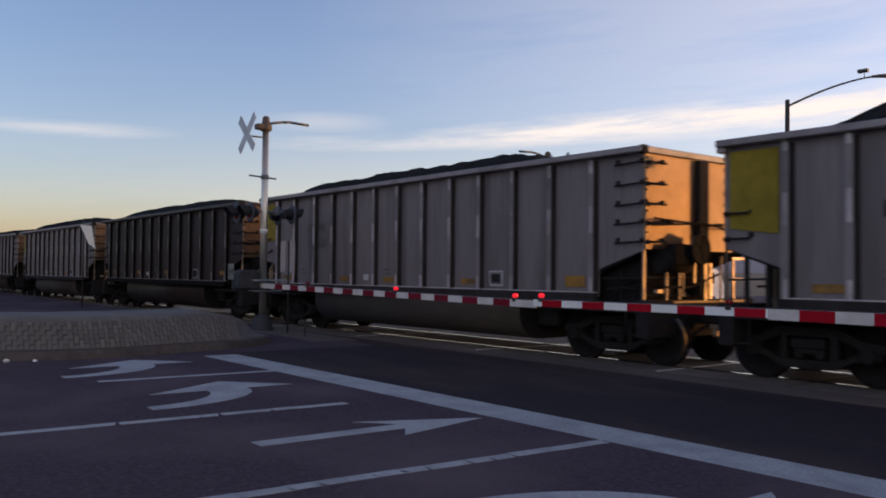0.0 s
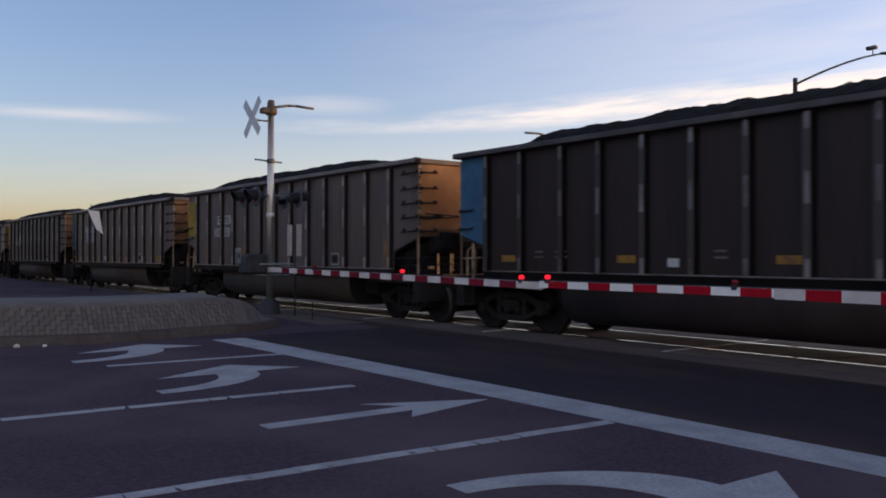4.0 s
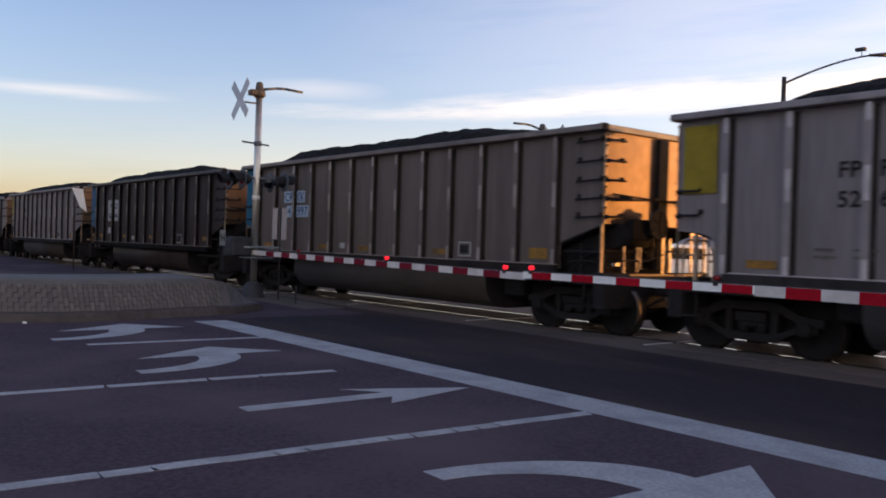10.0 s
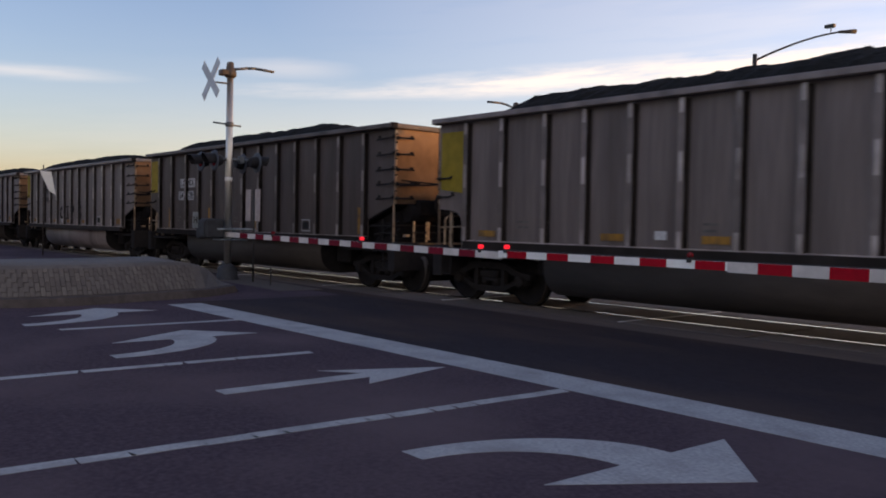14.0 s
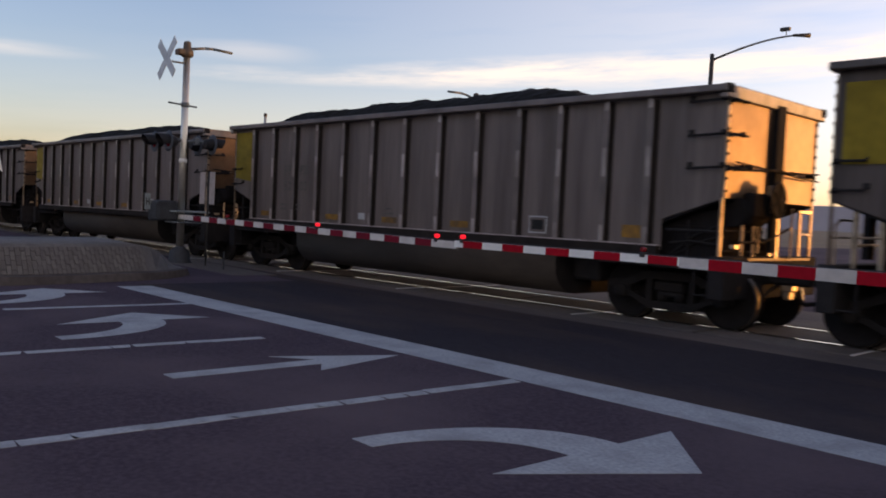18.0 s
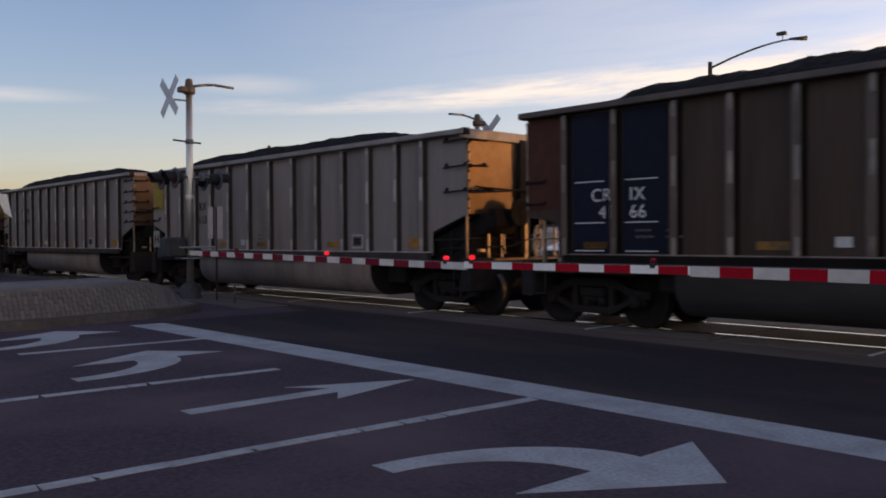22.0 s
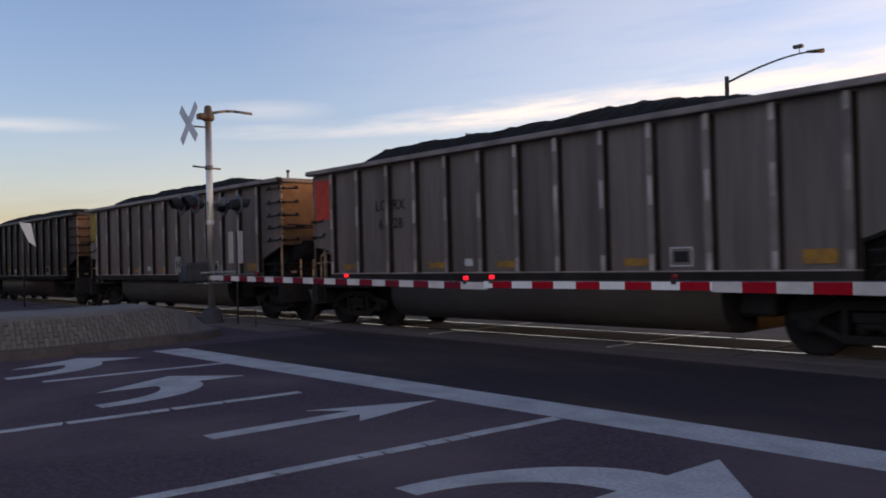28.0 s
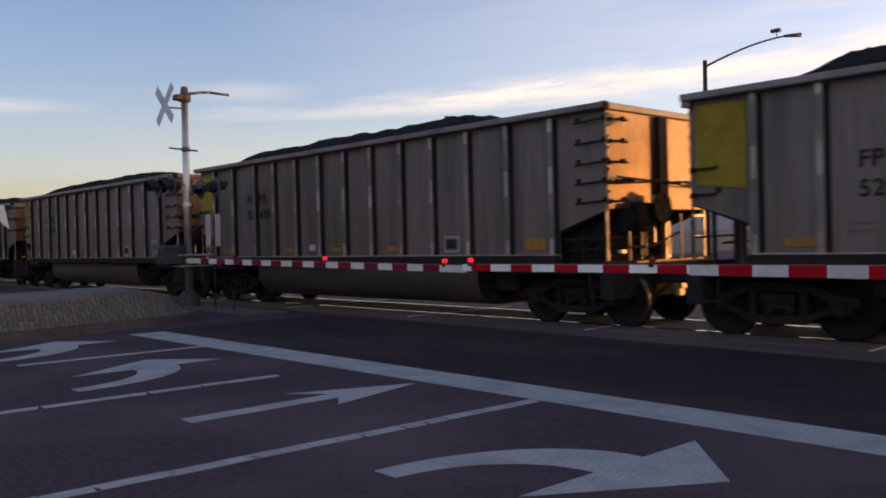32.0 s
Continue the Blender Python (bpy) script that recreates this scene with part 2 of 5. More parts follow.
M["band_red_old"] = material("aged_reflective_red", (0.190, 0.014, 0.030), 0.7, 0, (0.145, 0.012, 0.025), 12, 0, 40, (0.10, 0.02, 0.03), 2, 0.6, gloss=0.06)
M["lamp_red"] = material("red_lamp_lit", (0.9, 0.015, 0.03), 0.3, 0, emit=1.0, random=0)
M["lamp_dim"] = material("red_lamp_dark", (0.20, 0.012, 0.016), 0.2, 0, random=0)
M["bronze"] = material("dark_bronze", (0.045, 0.038, 0.035), 0.5, 0.3, (0.06, 0.05, 0.045), 8)
# rolling stock
M["under"] = material("underframe_grime", (0.021, 0.0195, 0.0215), 0.9, 0, (0.028, 0.026, 0.027), 6, 0.3, 30, gloss=0.06)
# near-black: soot, with the shade under the car ends put into the colour
M["soot_shade"] = material("soot_and_shade", (0.016, 0.015, 0.0165), 1.0, 0, (0.021, 0.0195, 0.021), 6, 0.3, 30, gloss=0.0)
M["tub"] = material("tub_grime", (0.062, 0.051, 0.046), 0.7, 0.1, (0.045, 0.037, 0.034), 4, 0.2, 20, (0.028, 0.023, 0.021), 0.7, 0.7, (0.5, 1, 1.5))
M["wheel"] = material("wheel_steel", (0.020, 0.018, 0.019), 0.95, 0.0, (0.015, 0.0135, 0.014), 8, gloss=0.05)
M["truck"] = material("cast_truck_steel", (0.022, 0.020, 0.021), 0.9, 0, (0.017, 0.0155, 0.016), 7, 0.3, 30, (0.026, 0.021, 0.019), 2.0, 0.6, gloss=0.10)
M["tread"] = material("wheel_tread", (0.17, 0.155, 0.145), 0.5, 0.9, random=0)
M["coal"] = material("coal", (0.012, 0.012, 0.012), 0.8, 0, (0.022, 0.021, 0.021), 12, 1.0, 14, random=0, gloss=0.05)
SIDE = {
    "silver": ((0.2227, 0.1934, 0.1996), (0.176, 0.1527, 0.1565), (0.0869, 0.0758, 0.0776), 0.08),
    "grey": ((0.1695, 0.1391, 0.1331), (0.1315, 0.1075, 0.1023), (0.0608, 0.0498, 0.0468), 0.08),
    "pale": ((0.40, 0.352, 0.338), (0.34, 0.30, 0.286), (0.20, 0.172, 0.162), 0.1),
    "beige": ((0.1542, 0.1253, 0.1119), (0.1234, 0.1006, 0.0898), (0.074, 0.06, 0.0548), 0.12),
    "light": ((0.2227, 0.1934, 0.191), (0.1869, 0.1629, 0.1602), (0.1086, 0.0939, 0.0924), 0.1),
    "taupe": ((0.1213, 0.1006, 0.0968), (0.0946, 0.0782, 0.0758), (0.0555, 0.046, 0.0443), 0.08),
    "tan": ((0.096, 0.078, 0.074), (0.074, 0.060, 0.0575), (0.0445, 0.036, 0.0345), 0.08),
    "brown": ((0.0658, 0.045, 0.0361), (0.0494, 0.0343, 0.0292), (0.0308, 0.0236, 0.021), 0.0),
    "dark": ((0.039, 0.0295, 0.0295), (0.030, 0.0232, 0.0238), (0.0205, 0.0164, 0.0168), 0.0),
}
for tone, (c1, c2, c3, metal) in SIDE.items():
    M["side_" + tone] = material("car_side_" + tone, c1, 0.5, metal, c2, 5, 0.12, 25, c3, 0.8, 0.75, (2.4, 2.4, 0.22), random=0.08, gloss=0.10 if tone in ("dark", "brown") else 0.2)
    M["chord_" + tone] = material("car_chord_" + tone, [min(1, c * 1.15 + 0.025) for c in c1], 0.5, metal, c1, 4, 0.15, 20, c3, 1.7, 0.85, (0.8, 1, 1), random=0.15)
    dim = 1.6 if tone == "brown" else 1.12
    M["rib_" + tone] = material("car_rib_" + tone, [c * dim for c in c1], 0.5, metal, [c * dim for c in c2], 3.0, 0.1, 25, c3, 1.6, 0.6, (1, 1, 0.9), random=0.18)
    # near-black for the sill, and for dirt and shade painted on the ribs' right flank
    M["seam_" + tone] = material("car_rib_shade_and_sill_" + tone, [c * 0.28 for c in c3], 0.85, 0, [c * 0.5 for c in c3], 3.0, 0.1, 25, [c * 0.2 for c in c3], 1.6, 0.6, (1, 1, 0.5), gloss=0.1)
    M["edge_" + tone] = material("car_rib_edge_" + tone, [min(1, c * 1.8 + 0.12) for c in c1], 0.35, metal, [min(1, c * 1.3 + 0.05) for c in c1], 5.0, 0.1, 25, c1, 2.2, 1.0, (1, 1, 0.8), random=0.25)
M["end_tin"] = material("car_end_sheet", (0.235, 0.158, 0.107), 0.56, 0.85, (0.19, 0.128, 0.087), 5, 0.15, 20, (0.11, 0.072, 0.050), 0.9, 0.85, random=0.14)
M["flange"] = material("bare_flange", (0.44, 0.34, 0.25), 0.48, 0.7, (0.34, 0.26, 0.19), 7, 0.15, 20, (0.06, 0.045, 0.035), 4, 0.9)
M["fitting"] = material("dull_fitting", (0.16, 0.11, 0.075), 0.6, 0.5, (0.10, 0.07, 0.05), 7, 0.15, 20)
PATCH = {"yellow": (0.31, 0.232, 0.026), "blue": (0.016, 0.115, 0.200), "steelblue": (0.05, 0.14, 0.25), "brick": (0.21, 0.040, 0.045), "teal": (0.022, 0.078, 0.112), "maroon": (0.17, 0.026, 0.062), "red": (0.42, 0.055, 0.035), "rust": (0.070, 0.026, 0.019),
         "navy": (0.008, 0.010, 0.026)}
for n, c in PATCH.items():
    M["patch_" + n] = material("painted_" + n, c, 0.65, 0, [v * 0.7 for v in c], 5, 0.1, 25, [v * 0.55 + 0.004 for v in c], 1.1, 0.6, gloss=0.15)
M["ink"] = material("black_lettering", (0.018, 0.018, 0.020), 0.8, 0, (0.030, 0.030, 0.030), 12, random=0, gloss=0.1)
M["ink_blue"] = material("blue_lettering", (0.03, 0.06, 0.16), 0.6, 0, (0.05, 0.08, 0.17), 12, random=0)
M["ink_white"] = material("white_lettering", (0.62, 0.62, 0.62), 0.6, 0, (0.5, 0.5, 0.5), 12, random=0)
M["ink_faded"] = material("faded_lettering", (0.06, 0.055, 0.05), 0.6, 0, (0.13, 0.12, 0.11), 14, random=0)
M["plate_white"] = material("white_stencil_plate", (0.52, 0.52, 0.53), 0.6, 0, (0.38, 0.38, 0.39), 14)
M["plate_blue"] = material("pale_blue_plate", (0.42, 0.52, 0.62), 0.6, 0, (0.34, 0.43, 0.52), 14)
M["reflector"] = material("amber_reflector", (0.33, 0.165, 0.025), 0.6, 0, (0.20, 0.11, 0.03), 9, 0, 40, (0.09, 0.065, 0.045), 3.0, 0.9, gloss=0.2)
M["car_white"] = material("white_car_paint", (0.78, 0.78, 0.77), 0.25, 0, (0.74, 0.74, 0.73), 3)
M["glass_dark"] = material("car_glass", (0.02, 0.022, 0.025), 0.08, 0, random=0)


# ---- mesh helpers ----
def box(bm, x0, y0, z0, x1, y1, z1, bevel=0.0):
    vs = [bm.verts.new(c) for c in ((x0, y0, z0), (x1, y0, z0), (x1, y1, z0), (x0, y1, z0), (x0, y0, z1), (x1, y0, z1), (x1, y1, z1), (x0, y1, z1))]
    fs = [bm.faces.new([vs[i] for i in f]) for f in ((3, 2, 1, 0), (4, 5, 6, 7), (0, 1, 5, 4), (1, 2, 6, 5), (2, 3, 7, 6), (3, 0, 4, 7))]
    if bevel:
        es = list({e for f in fs for e in f.edges})
        bmesh.ops.bevel(bm, geom=es, offset=bevel, segments=1, affect="EDGES")
    return bm


def tube(bm, a, b, r0, r1=None, n=10, caps=True):
    a, b = Vector(a), Vector(b)
    r1 = r0 if r1 is None else r1
    way = (b - a).normalized()
    u = way.orthogonal().normalized()
    v = way.cross(u)
    rings = []
    for c, r in ((a, r0), (b, r1)):
        rings.append([bm.verts.new(c + (u * math.cos(2 * math.pi * i / n) + v * math.sin(2 * math.pi * i / n)) * r) for i in range(n)])
    for i in range(n):
        f = bm.faces.new((rings[0][i], rings[0][(i + 1) % n], rings[1][(i + 1) % n], rings[1][i]))
        f.smooth = n > 6
    if caps:
        bm.faces.new(rings[0][::-1])
        bm.faces.new(rings[1])
    return bm


def sweep(bm, pts, r0, r1, n=10):
    """One tapered tube through all the points."""
    pts = [Vector(p) for p in pts]
    rings = []
    for i, p in enumerate(pts):
        way = (pts[min(i + 1, len(pts) - 1)] - pts[max(i - 1, 0)]).normalized()
        u = way.orthogonal().normalized() if abs(way.z) > 0.99 else way.cross(Vector((0, 0, 1))).normalized()
        v = way.cross(u)
        r = r0 + (r1 - r0) * i / (len(pts) - 1)
        rings.append([bm.verts.new(p + (u * math.cos(2 * math.pi * k / n) + v * math.sin(2 * math.pi * k / n)) * r) for k in range(n)])
    for a, b in zip(rings, rings[1:]):
        for k in range(n):
            bm.faces.new((a[k], a[(k + 1) % n], b[(k + 1) % n], b[k]))
    bm.faces.new(rings[0][::-1])
    bm.faces.new(rings[-1])
    bmesh.ops.recalc_face_normals(bm, faces=list(bm.faces))
    return bm


def pipe(bm, pts, r, n=8):
    for a, b in zip(pts, pts[1:]):
        tube(bm, a, b, r, n=n)
    return bm


def prism(bm, pts, axis, lo, hi):
    """A flat outline given in two axes, drawn out along the third."""
    def put(p, d):
        c = list(p)
        c.insert(axis, d)
        return bm.verts.new(c)
    a, b = [put(p, lo) for p in pts], [put(p, hi) for p in pts]
    bm.faces.new(a)
    bm.faces.new(b[::-1])
    for i in range(len(pts)):
        j = (i + 1) % len(pts)
        bm.faces.new((a[j], a[i], b[i], b[j]))
    return bm


def lathe(bm, profile, n=24, axis="z", centre=(0, 0, 0), caps=True):
    """Profile of (radius, height) turned round an axis."""
    rings = []
    for r, h in profile:
        ring = []
        for i in range(n):
            a = 2 * math.pi * i / n
            c, s = r * math.cos(a), r * math.sin(a)
            p = {"z": (c, s, h), "y": (c, h, s), "x": (h, c, s)}[axis]
            ring.append(bm.verts.new(Vector(p) + Vector(centre)))
        rings.append(ring)
    for a, b in zip(rings, rings[1:]):
        for i in range(n):
            f = bm.faces.new((a[i], a[(i + 1) % n], b[(i + 1) % n], b[i]))
            f.smooth = True
    if caps:
        bm.faces.new(rings[0][::-1])
        bm.faces.new(rings[-1])
    return bm


def finish(bm, name, mat):
    bmesh.ops.recalc_face_normals(bm, faces=bm.faces)
    me = bpy.data.meshes.new(name)
    bm.to_mesh(me)
    bm.free()
    me.materials.append(mat)
    return me


def thing(name, bm=None, mat=None, label="", category="", group="", kind="", at=None):
    ob = new(name, finish(bm, name, mat) if bm else None)
    if at is not None:
        ob.matrix_basis = at
    return tagged(ob, label, category, group, kind)


def part(name, bm, mat, parent, label="", at=None):
    ob = new(name, finish(bm, name, mat))
    ob.parent = parent
    if at is not None:
        ob.matrix_basis = at
    if label:
        ob["label"] = label
    return ob


def shared(name, me, parent, m, label=""):
    ob = new(name, me)
    ob.parent = parent
    ob.matrix_basis = m
    if label:
        ob["label"] = label
    return ob


B = bmesh.new
# ---- ground, road, track ----
GRADE, HEADING = 0.0087, 1.9       # the track's rise along +x, and its turn in degrees from the x axis
TRACK = Matrix.Translation((-10, 11.05, -0.015)) @ Matrix.Rotation(radians(HEADING), 4, "Z") @ Matrix.Rotation(-math.atan(GRADE), 4, "Y") @ Matrix.Translation((0, 1.52, 0))


def road_z(x):
    """The road's height: flat by the lanes, then falling along with the track."""
    return GRADE * min(0.0, x + 21)


def sheet(name, rows, mat, label, category):
    """A surface through rows of points, with a skirt under its rim."""
    bm = B()
    grid = [[bm.verts.new(p) for p in row] for row in rows]
    for a, b in zip(grid, grid[1:]):
        for i in range(len(a) - 1):
            bm.faces.new((a[i], a[i + 1], b[i + 1], b[i]))
    r = bmesh.ops.extrude_edge_only(bm, edges=[e for e in bm.edges if e.is_boundary])
    for v in r["geom"]:
        if isinstance(v, bmesh.types.BMVert):
            v.co.z -= 0.3
    return thing(name, bm, mat, label, category, kind="structure")


XS = [-2500, -700, -300, -160, -90, -50, -36, -21, 9, 60, 200, 700, 2500]
sheet("ground", [[(x, y, -0.10 + GRADE * max(-120, min(0.0, x + 10)) - (0.28 if 3 < y < 20 else 0.04)) for y in (-2500, -300, -60, 3.5, 9, 16, 19.5, 70, 300, 2500)] for x in XS],
      M["dirt"], "dry brown dirt ground reaching to the horizon", "ground")


def track_point(s, y, z=0.0):
    return TRACK @ Vector((s, y, z))


STATIONS = [-36 + 2.5 * i for i in range(19)]
sheet("road", [[(x, y, road_z(x)) for y in (-70, -20, 3, 9.3)] for x in (-90, -60, -36, -21, -6, 9)], M["asphalt"], "dark grey asphalt road with painted lanes", "road")


def apron(name, side, far, f0, f1, mat, label):
    """Asphalt between the level road and the crossing panels, bent to meet both."""
    rows = []
    for x in STATIONS:
        e = track_point(x + 10, side)
        a = Vector((x, far, road_z(x)))
        rows.append([a.lerp(e, f0 + (f1 - f0) * i / 4) for i in range(5)])
    sheet(name, rows, mat, label, "road")


apron("road_apron", -1.62, 9.3, 0.0, 0.58, M["dark_asphalt"], "darker asphalt rising to the crossing")
apron("road_crossing_apron", -1.62, 9.3, 0.58, 1.0, M["dusty_sunlit_asphalt"], "asphalt strip beside the rail, brown with dust and painted sunlight")
apron("road_apron_beyond", 1.48, 16.5, 0.0, 1.0, M["dusty_sunlit_asphalt"], "asphalt falling from the crossing on the far side")
sheet("road_beyond", [[(x, y, road_z(x)) for y in (16.5, 40, 95)] for x in (-36, -21, -6, 9)], M["asphalt"], "dark grey asphalt road beyond the track", "road")
for n, (x0, x1) in enumerate(((-700, -26), (19, 400))):
    bm = B()
    prism(bm, [(-2.97, -0.3), (-1.67, -0.02), (1.73, -0.02), (3.03, -0.3)], 0, x0, x1)
    thing("ballast_%d" % (n + 1), bm, M["ballast"], "grey crushed stone track ballast", "ballast", kind="structure", at=TRACK)
# rails: head, web and foot
for n, y in enumerate((-0.75, 0.69)):
    bm = B()
    prism(bm, [(y - 0.036, 0.012), (y + 0.036, 0.012), (y + 0.036, -0.03), (y + 0.01, -0.045), (y + 0.01, -0.12), (y + 0.07, -0.15),
               (y - 0.07, -0.15), (y - 0.01, -0.12), (y - 0.01, -0.045), (y - 0.036, -0.03)], 0, -700, 400)
    thing("rail_%d" % (n + 1), bm, M["rail"], "worn steel rail with a shiny head", "rail", kind="structure", at=TRACK)


def slab(name, x0, x1, y0, y1, z0, z1, mat, label, category, at=None):
    bm = B()
    box(bm, x0, y0, z0, x1, y1, z1)
    return thing(name, bm, mat, label, category, kind="structure", at=at)


# unseen long low block, added away to the east to keep the low sun off the far end of the train
bm = B()
box(bm, -20, 240, -0.5, 92, 262, 8.7)
prism(bm, [(-20.6, 8.7), (92.2, 8.7), (92.2, 9.0), (-20.6, 9.0)], 1, 239.4, 262.6)
thing("wall_east", bm, M["concrete"], "plain unseen wall added to shade the far cars", "wall", kind="structure")
# an unseen low wall, added beyond the track to keep the sun off the ground and the wheels
bm = B()
box(bm, 2, 60, -0.4, 85, 60.25, 1.50)
box(bm, 1.95, 59.95, 1.50, 85.05, 60.30, 1.58, 0.01)
thing("wall_north", bm, M["concrete"], "plain low unseen wall added to block the sun", "wall", kind="structure")
# an unseen block on the near side of the track, past the median, added to hold skylight off the left cars
bm = B()
box(bm, -78, -30, -1.5, -31, -13, 10.0)
prism(bm, [(-78.5, 10.0), (-30.5, 10.0), (-30.5, 10.5), (-78.5, 10.5)], 1, -30.5, -12.5)
thing("wall_south", bm, M["concrete"], "plain unseen wall added to dim the left cars", "wall", kind="structure")


# ---- road markings ----
def flat(name, loops, label, z=0.004):
    bm = B()
    for pts in loops:
        vs = [bm.verts.new((x, y, z)) for x, y in pts]
        bm.faces.new(vs)
    r = bmesh.ops.extrude_face_region(bm, geom=list(bm.faces))
    for v in r["geom"]:
        if isinstance(v, bmesh.types.BMVert):
            v.co.z -= 0.003
    return thing(name, bm, M["paint"], label, "road marking", kind="structure")


def line(x, y0, y1, w=0.15, lean=0.03):
    xs = lambda y: x + lean * (y - 4)
    rnd, out, a = random.Random(int(x * 10)), [], y0
    while a < y1 - 0.05:          # worn through in hair joints
        b = min(y1, a + rnd.uniform(0.15, 0.5))
        gap = rnd.choice((0.004, 0.007, 0.010, 0.016)) if y1 - y0 > 3 else 0
        skew = rnd.uniform(-0.05, 0.05) if gap else 0
        e = rnd.uniform(-0.008, 0.008)
        out.append([(xs(a) - w / 2 + e, a), (xs(a) + w / 2 + e, a), (xs(b) + w / 2 + e, b - gap + skew), (xs(b) - w / 2 + e, b - gap)])
        a = b
    return out


flat("lane_line", line(-5.64, -24, 6.06, 0.145), "white painted lane line with small joints")
flat("lane_line", line(-8.84, -24, 5.12, 0.14), "white painted lane line worn at its end")
flat("lane_line", line(-12.12, 3.10, 5.66, 0.14), "short white painted lane line")
sy = lambda x: 5.83 + 0.0605 * (x + 14.4)
flat("stop_line", [[(-14.6, sy(-14.6) - 0.30), (7.4, sy(7.4) - 0.30), (7.4, sy(7.4) + 0.30), (-14.6, sy(-14.6) + 0.30)]],
     "broad white stop line across the lanes")
bm = B()
prism(bm, [(-14.9, sy(-14.9) + 0.2), (9, sy(9) + 0.2), (9, 9.299), (-14.9, 9.299)], 2, -0.05, 0.0022)
thing("road_approach", bm, M["dark_asphalt"], "darker asphalt between the stop line and the track", "road", kind="structure")


def turn_arrow(x, y, side, label):
    """Tail at x, y; the shaft goes ahead and bends to the side (1: right) in a quarter of an ellipse, to a long head."""
    outer = [(-1.10 * math.cos(a), 1.58 * math.sin(a)) for a in np.linspace(0, math.pi / 2, 15)]
    inner = [(-0.86 * math.cos(a), 1.03 * math.sin(a)) for a in np.linspace(0, math.pi / 2, 15)]
    loops = [outer[:-1] + [(0, 1.58), (0, 2.25), (0.74, 1.48), (0, 0.29), (0, 1.03)] + inner[::-1][1:]]
    return flat("turn_arrow", [[(x + side * (p + 0.98), y + q) for p, q in lp] for lp in loops], label)


turn_arrow(-4.60, 3.46, 1, "white painted right turn arrow on the road")
turn_arrow(-9.62, 3.02, -1, "white painted left turn arrow on the road")
turn_arrow(-12.84, 2.80, -1, "white painted left turn arrow by the median")
flat("straight_arrow", [[(-7.33, 3.22), (-7.11, 3.22), (-7.13, 4.80), (-6.84, 4.60), (-7.18, 5.84), (-7.70, 4.52), (-7.35, 4.86)]], "white painted straight ahead arrow on the road")


# scraps of litter at the kerb
for x, y, r in ((-15.18, 2.46, 0.05), (-15.08, 2.86, 0.032)):
    bm = B()
    bmesh.ops.create_icosphere(bm, subdivisions=2, radius=r)
    for v in bm.verts:
        v.co *= 1 + 0.5 * noise.noise(v.co * 40)
        v.co.z = v.co.z * 0.7 + r * 0.5
    thing("litter", bm, M["white"], "small crumpled white scrap lying at the kerb", "litter", at=pose(x, y, 0))


# low hills far beyond the crossing
def hills():
    bm = B()
    prev = None
    for i in range(121):
        a = radians(-20 + i * 1.2)
        h = 40 + 22 * (0.5 + 0.5 * noise.noise(Vector((i * 0.09, 2, 0)))) + 5 * noise.noise(Vector((i * 0.4, 7, 0)))
        c, d = (-math.sin(a), math.cos(a)), 1900
        row = [bm.verts.new((c[0] * d, c[1] * d, -2)), bm.verts.new((c[0] * (d + 60), c[1] * (d + 60), h)), bm.verts.new((c[0] * (d + 300), c[1] * (d + 300), -2))]
        if prev:
            for j in range(2):
                bm.faces.new((prev[j], row[j], row[j + 1], prev[j + 1]))
        prev = row
    thing("distant_hills", bm, M["hill"], "low hazy grey hills on the horizon", "hills", kind="structure")


hills()


# ---- brick median ----
def bend(y):
    """How far the kerb's line swings back from its straight middle."""
    return min(1.0, 0.29 * (3.4 - y)) if y < 3.4 else 0.24 * max(0.0, y - 4.4)


def median():
    z1, x0, x1 = 0.66, -15.15, -15.55
    yn, ys = 6.35, -40
    ob = thing("median", None, None, "raised median island with a brick face and concrete cap", "median", kind="structure")
    # kerb, core and nose in one run of cross sections
    bm = B()
    rows = []
    ycuts = [ys, -8, 0, 1.0, 1.6, 2.2, 2.8, 3.4, 3.9, 4.4, 4.9, 5.4, 5.9, yn, 6.75, 7.1, 7.4, 7.62, 7.75]
    for y in ycuts:
        f = 1.0 if y <= yn else max(0.0, 1 - ((y - yn) / 1.4) ** 1.6)
        top = 0.14 + (z1 - 0.14) * f if y < 7.7 else 0.02
        pull = (1 - f) * 2.2
        xa, xb = x0 - bend(min(y, yn)) - pull * 0.45, x1 - bend(min(y, yn)) - pull * 0.65
        kerb = 0.14 if y < 7.7 else 0.01
        rows.append([bm.verts.new(c) for c in ((xa + 0.10, y, -0.02), (xa + 0.07, y, kerb), (xa - 0.10, y, kerb + 0.012), (xb, y, max(top - 0.05, kerb)),
                                               (xb - 0.06, y, max(top, kerb)), (xb - 1.9 + pull, y, max(top + 0.02, kerb)), (xb - 2.6 + pull, y, kerb), (xb - 2.7 + pull, y, -0.02))])
    for a, b in zip(rows, rows[1:]):
        for i in range(len(a) - 1):
            f = bm.faces.new((a[i], a[i + 1], b[i + 1], b[i]))
            f.smooth = i == 4
    bm.faces.new(rows[-1])
    core = part("core", bm, M["concrete"], ob, "smooth weathered concrete kerb and cap")
    core.data.materials.append(M["kerb"])
    for p in core.data.polygons:          # the low kerb is darker than the cap
        p.material_index = 1 if p.center.z < 0.16 and p.center.x > -16.6 else 0
    return ob


median_thing = median()


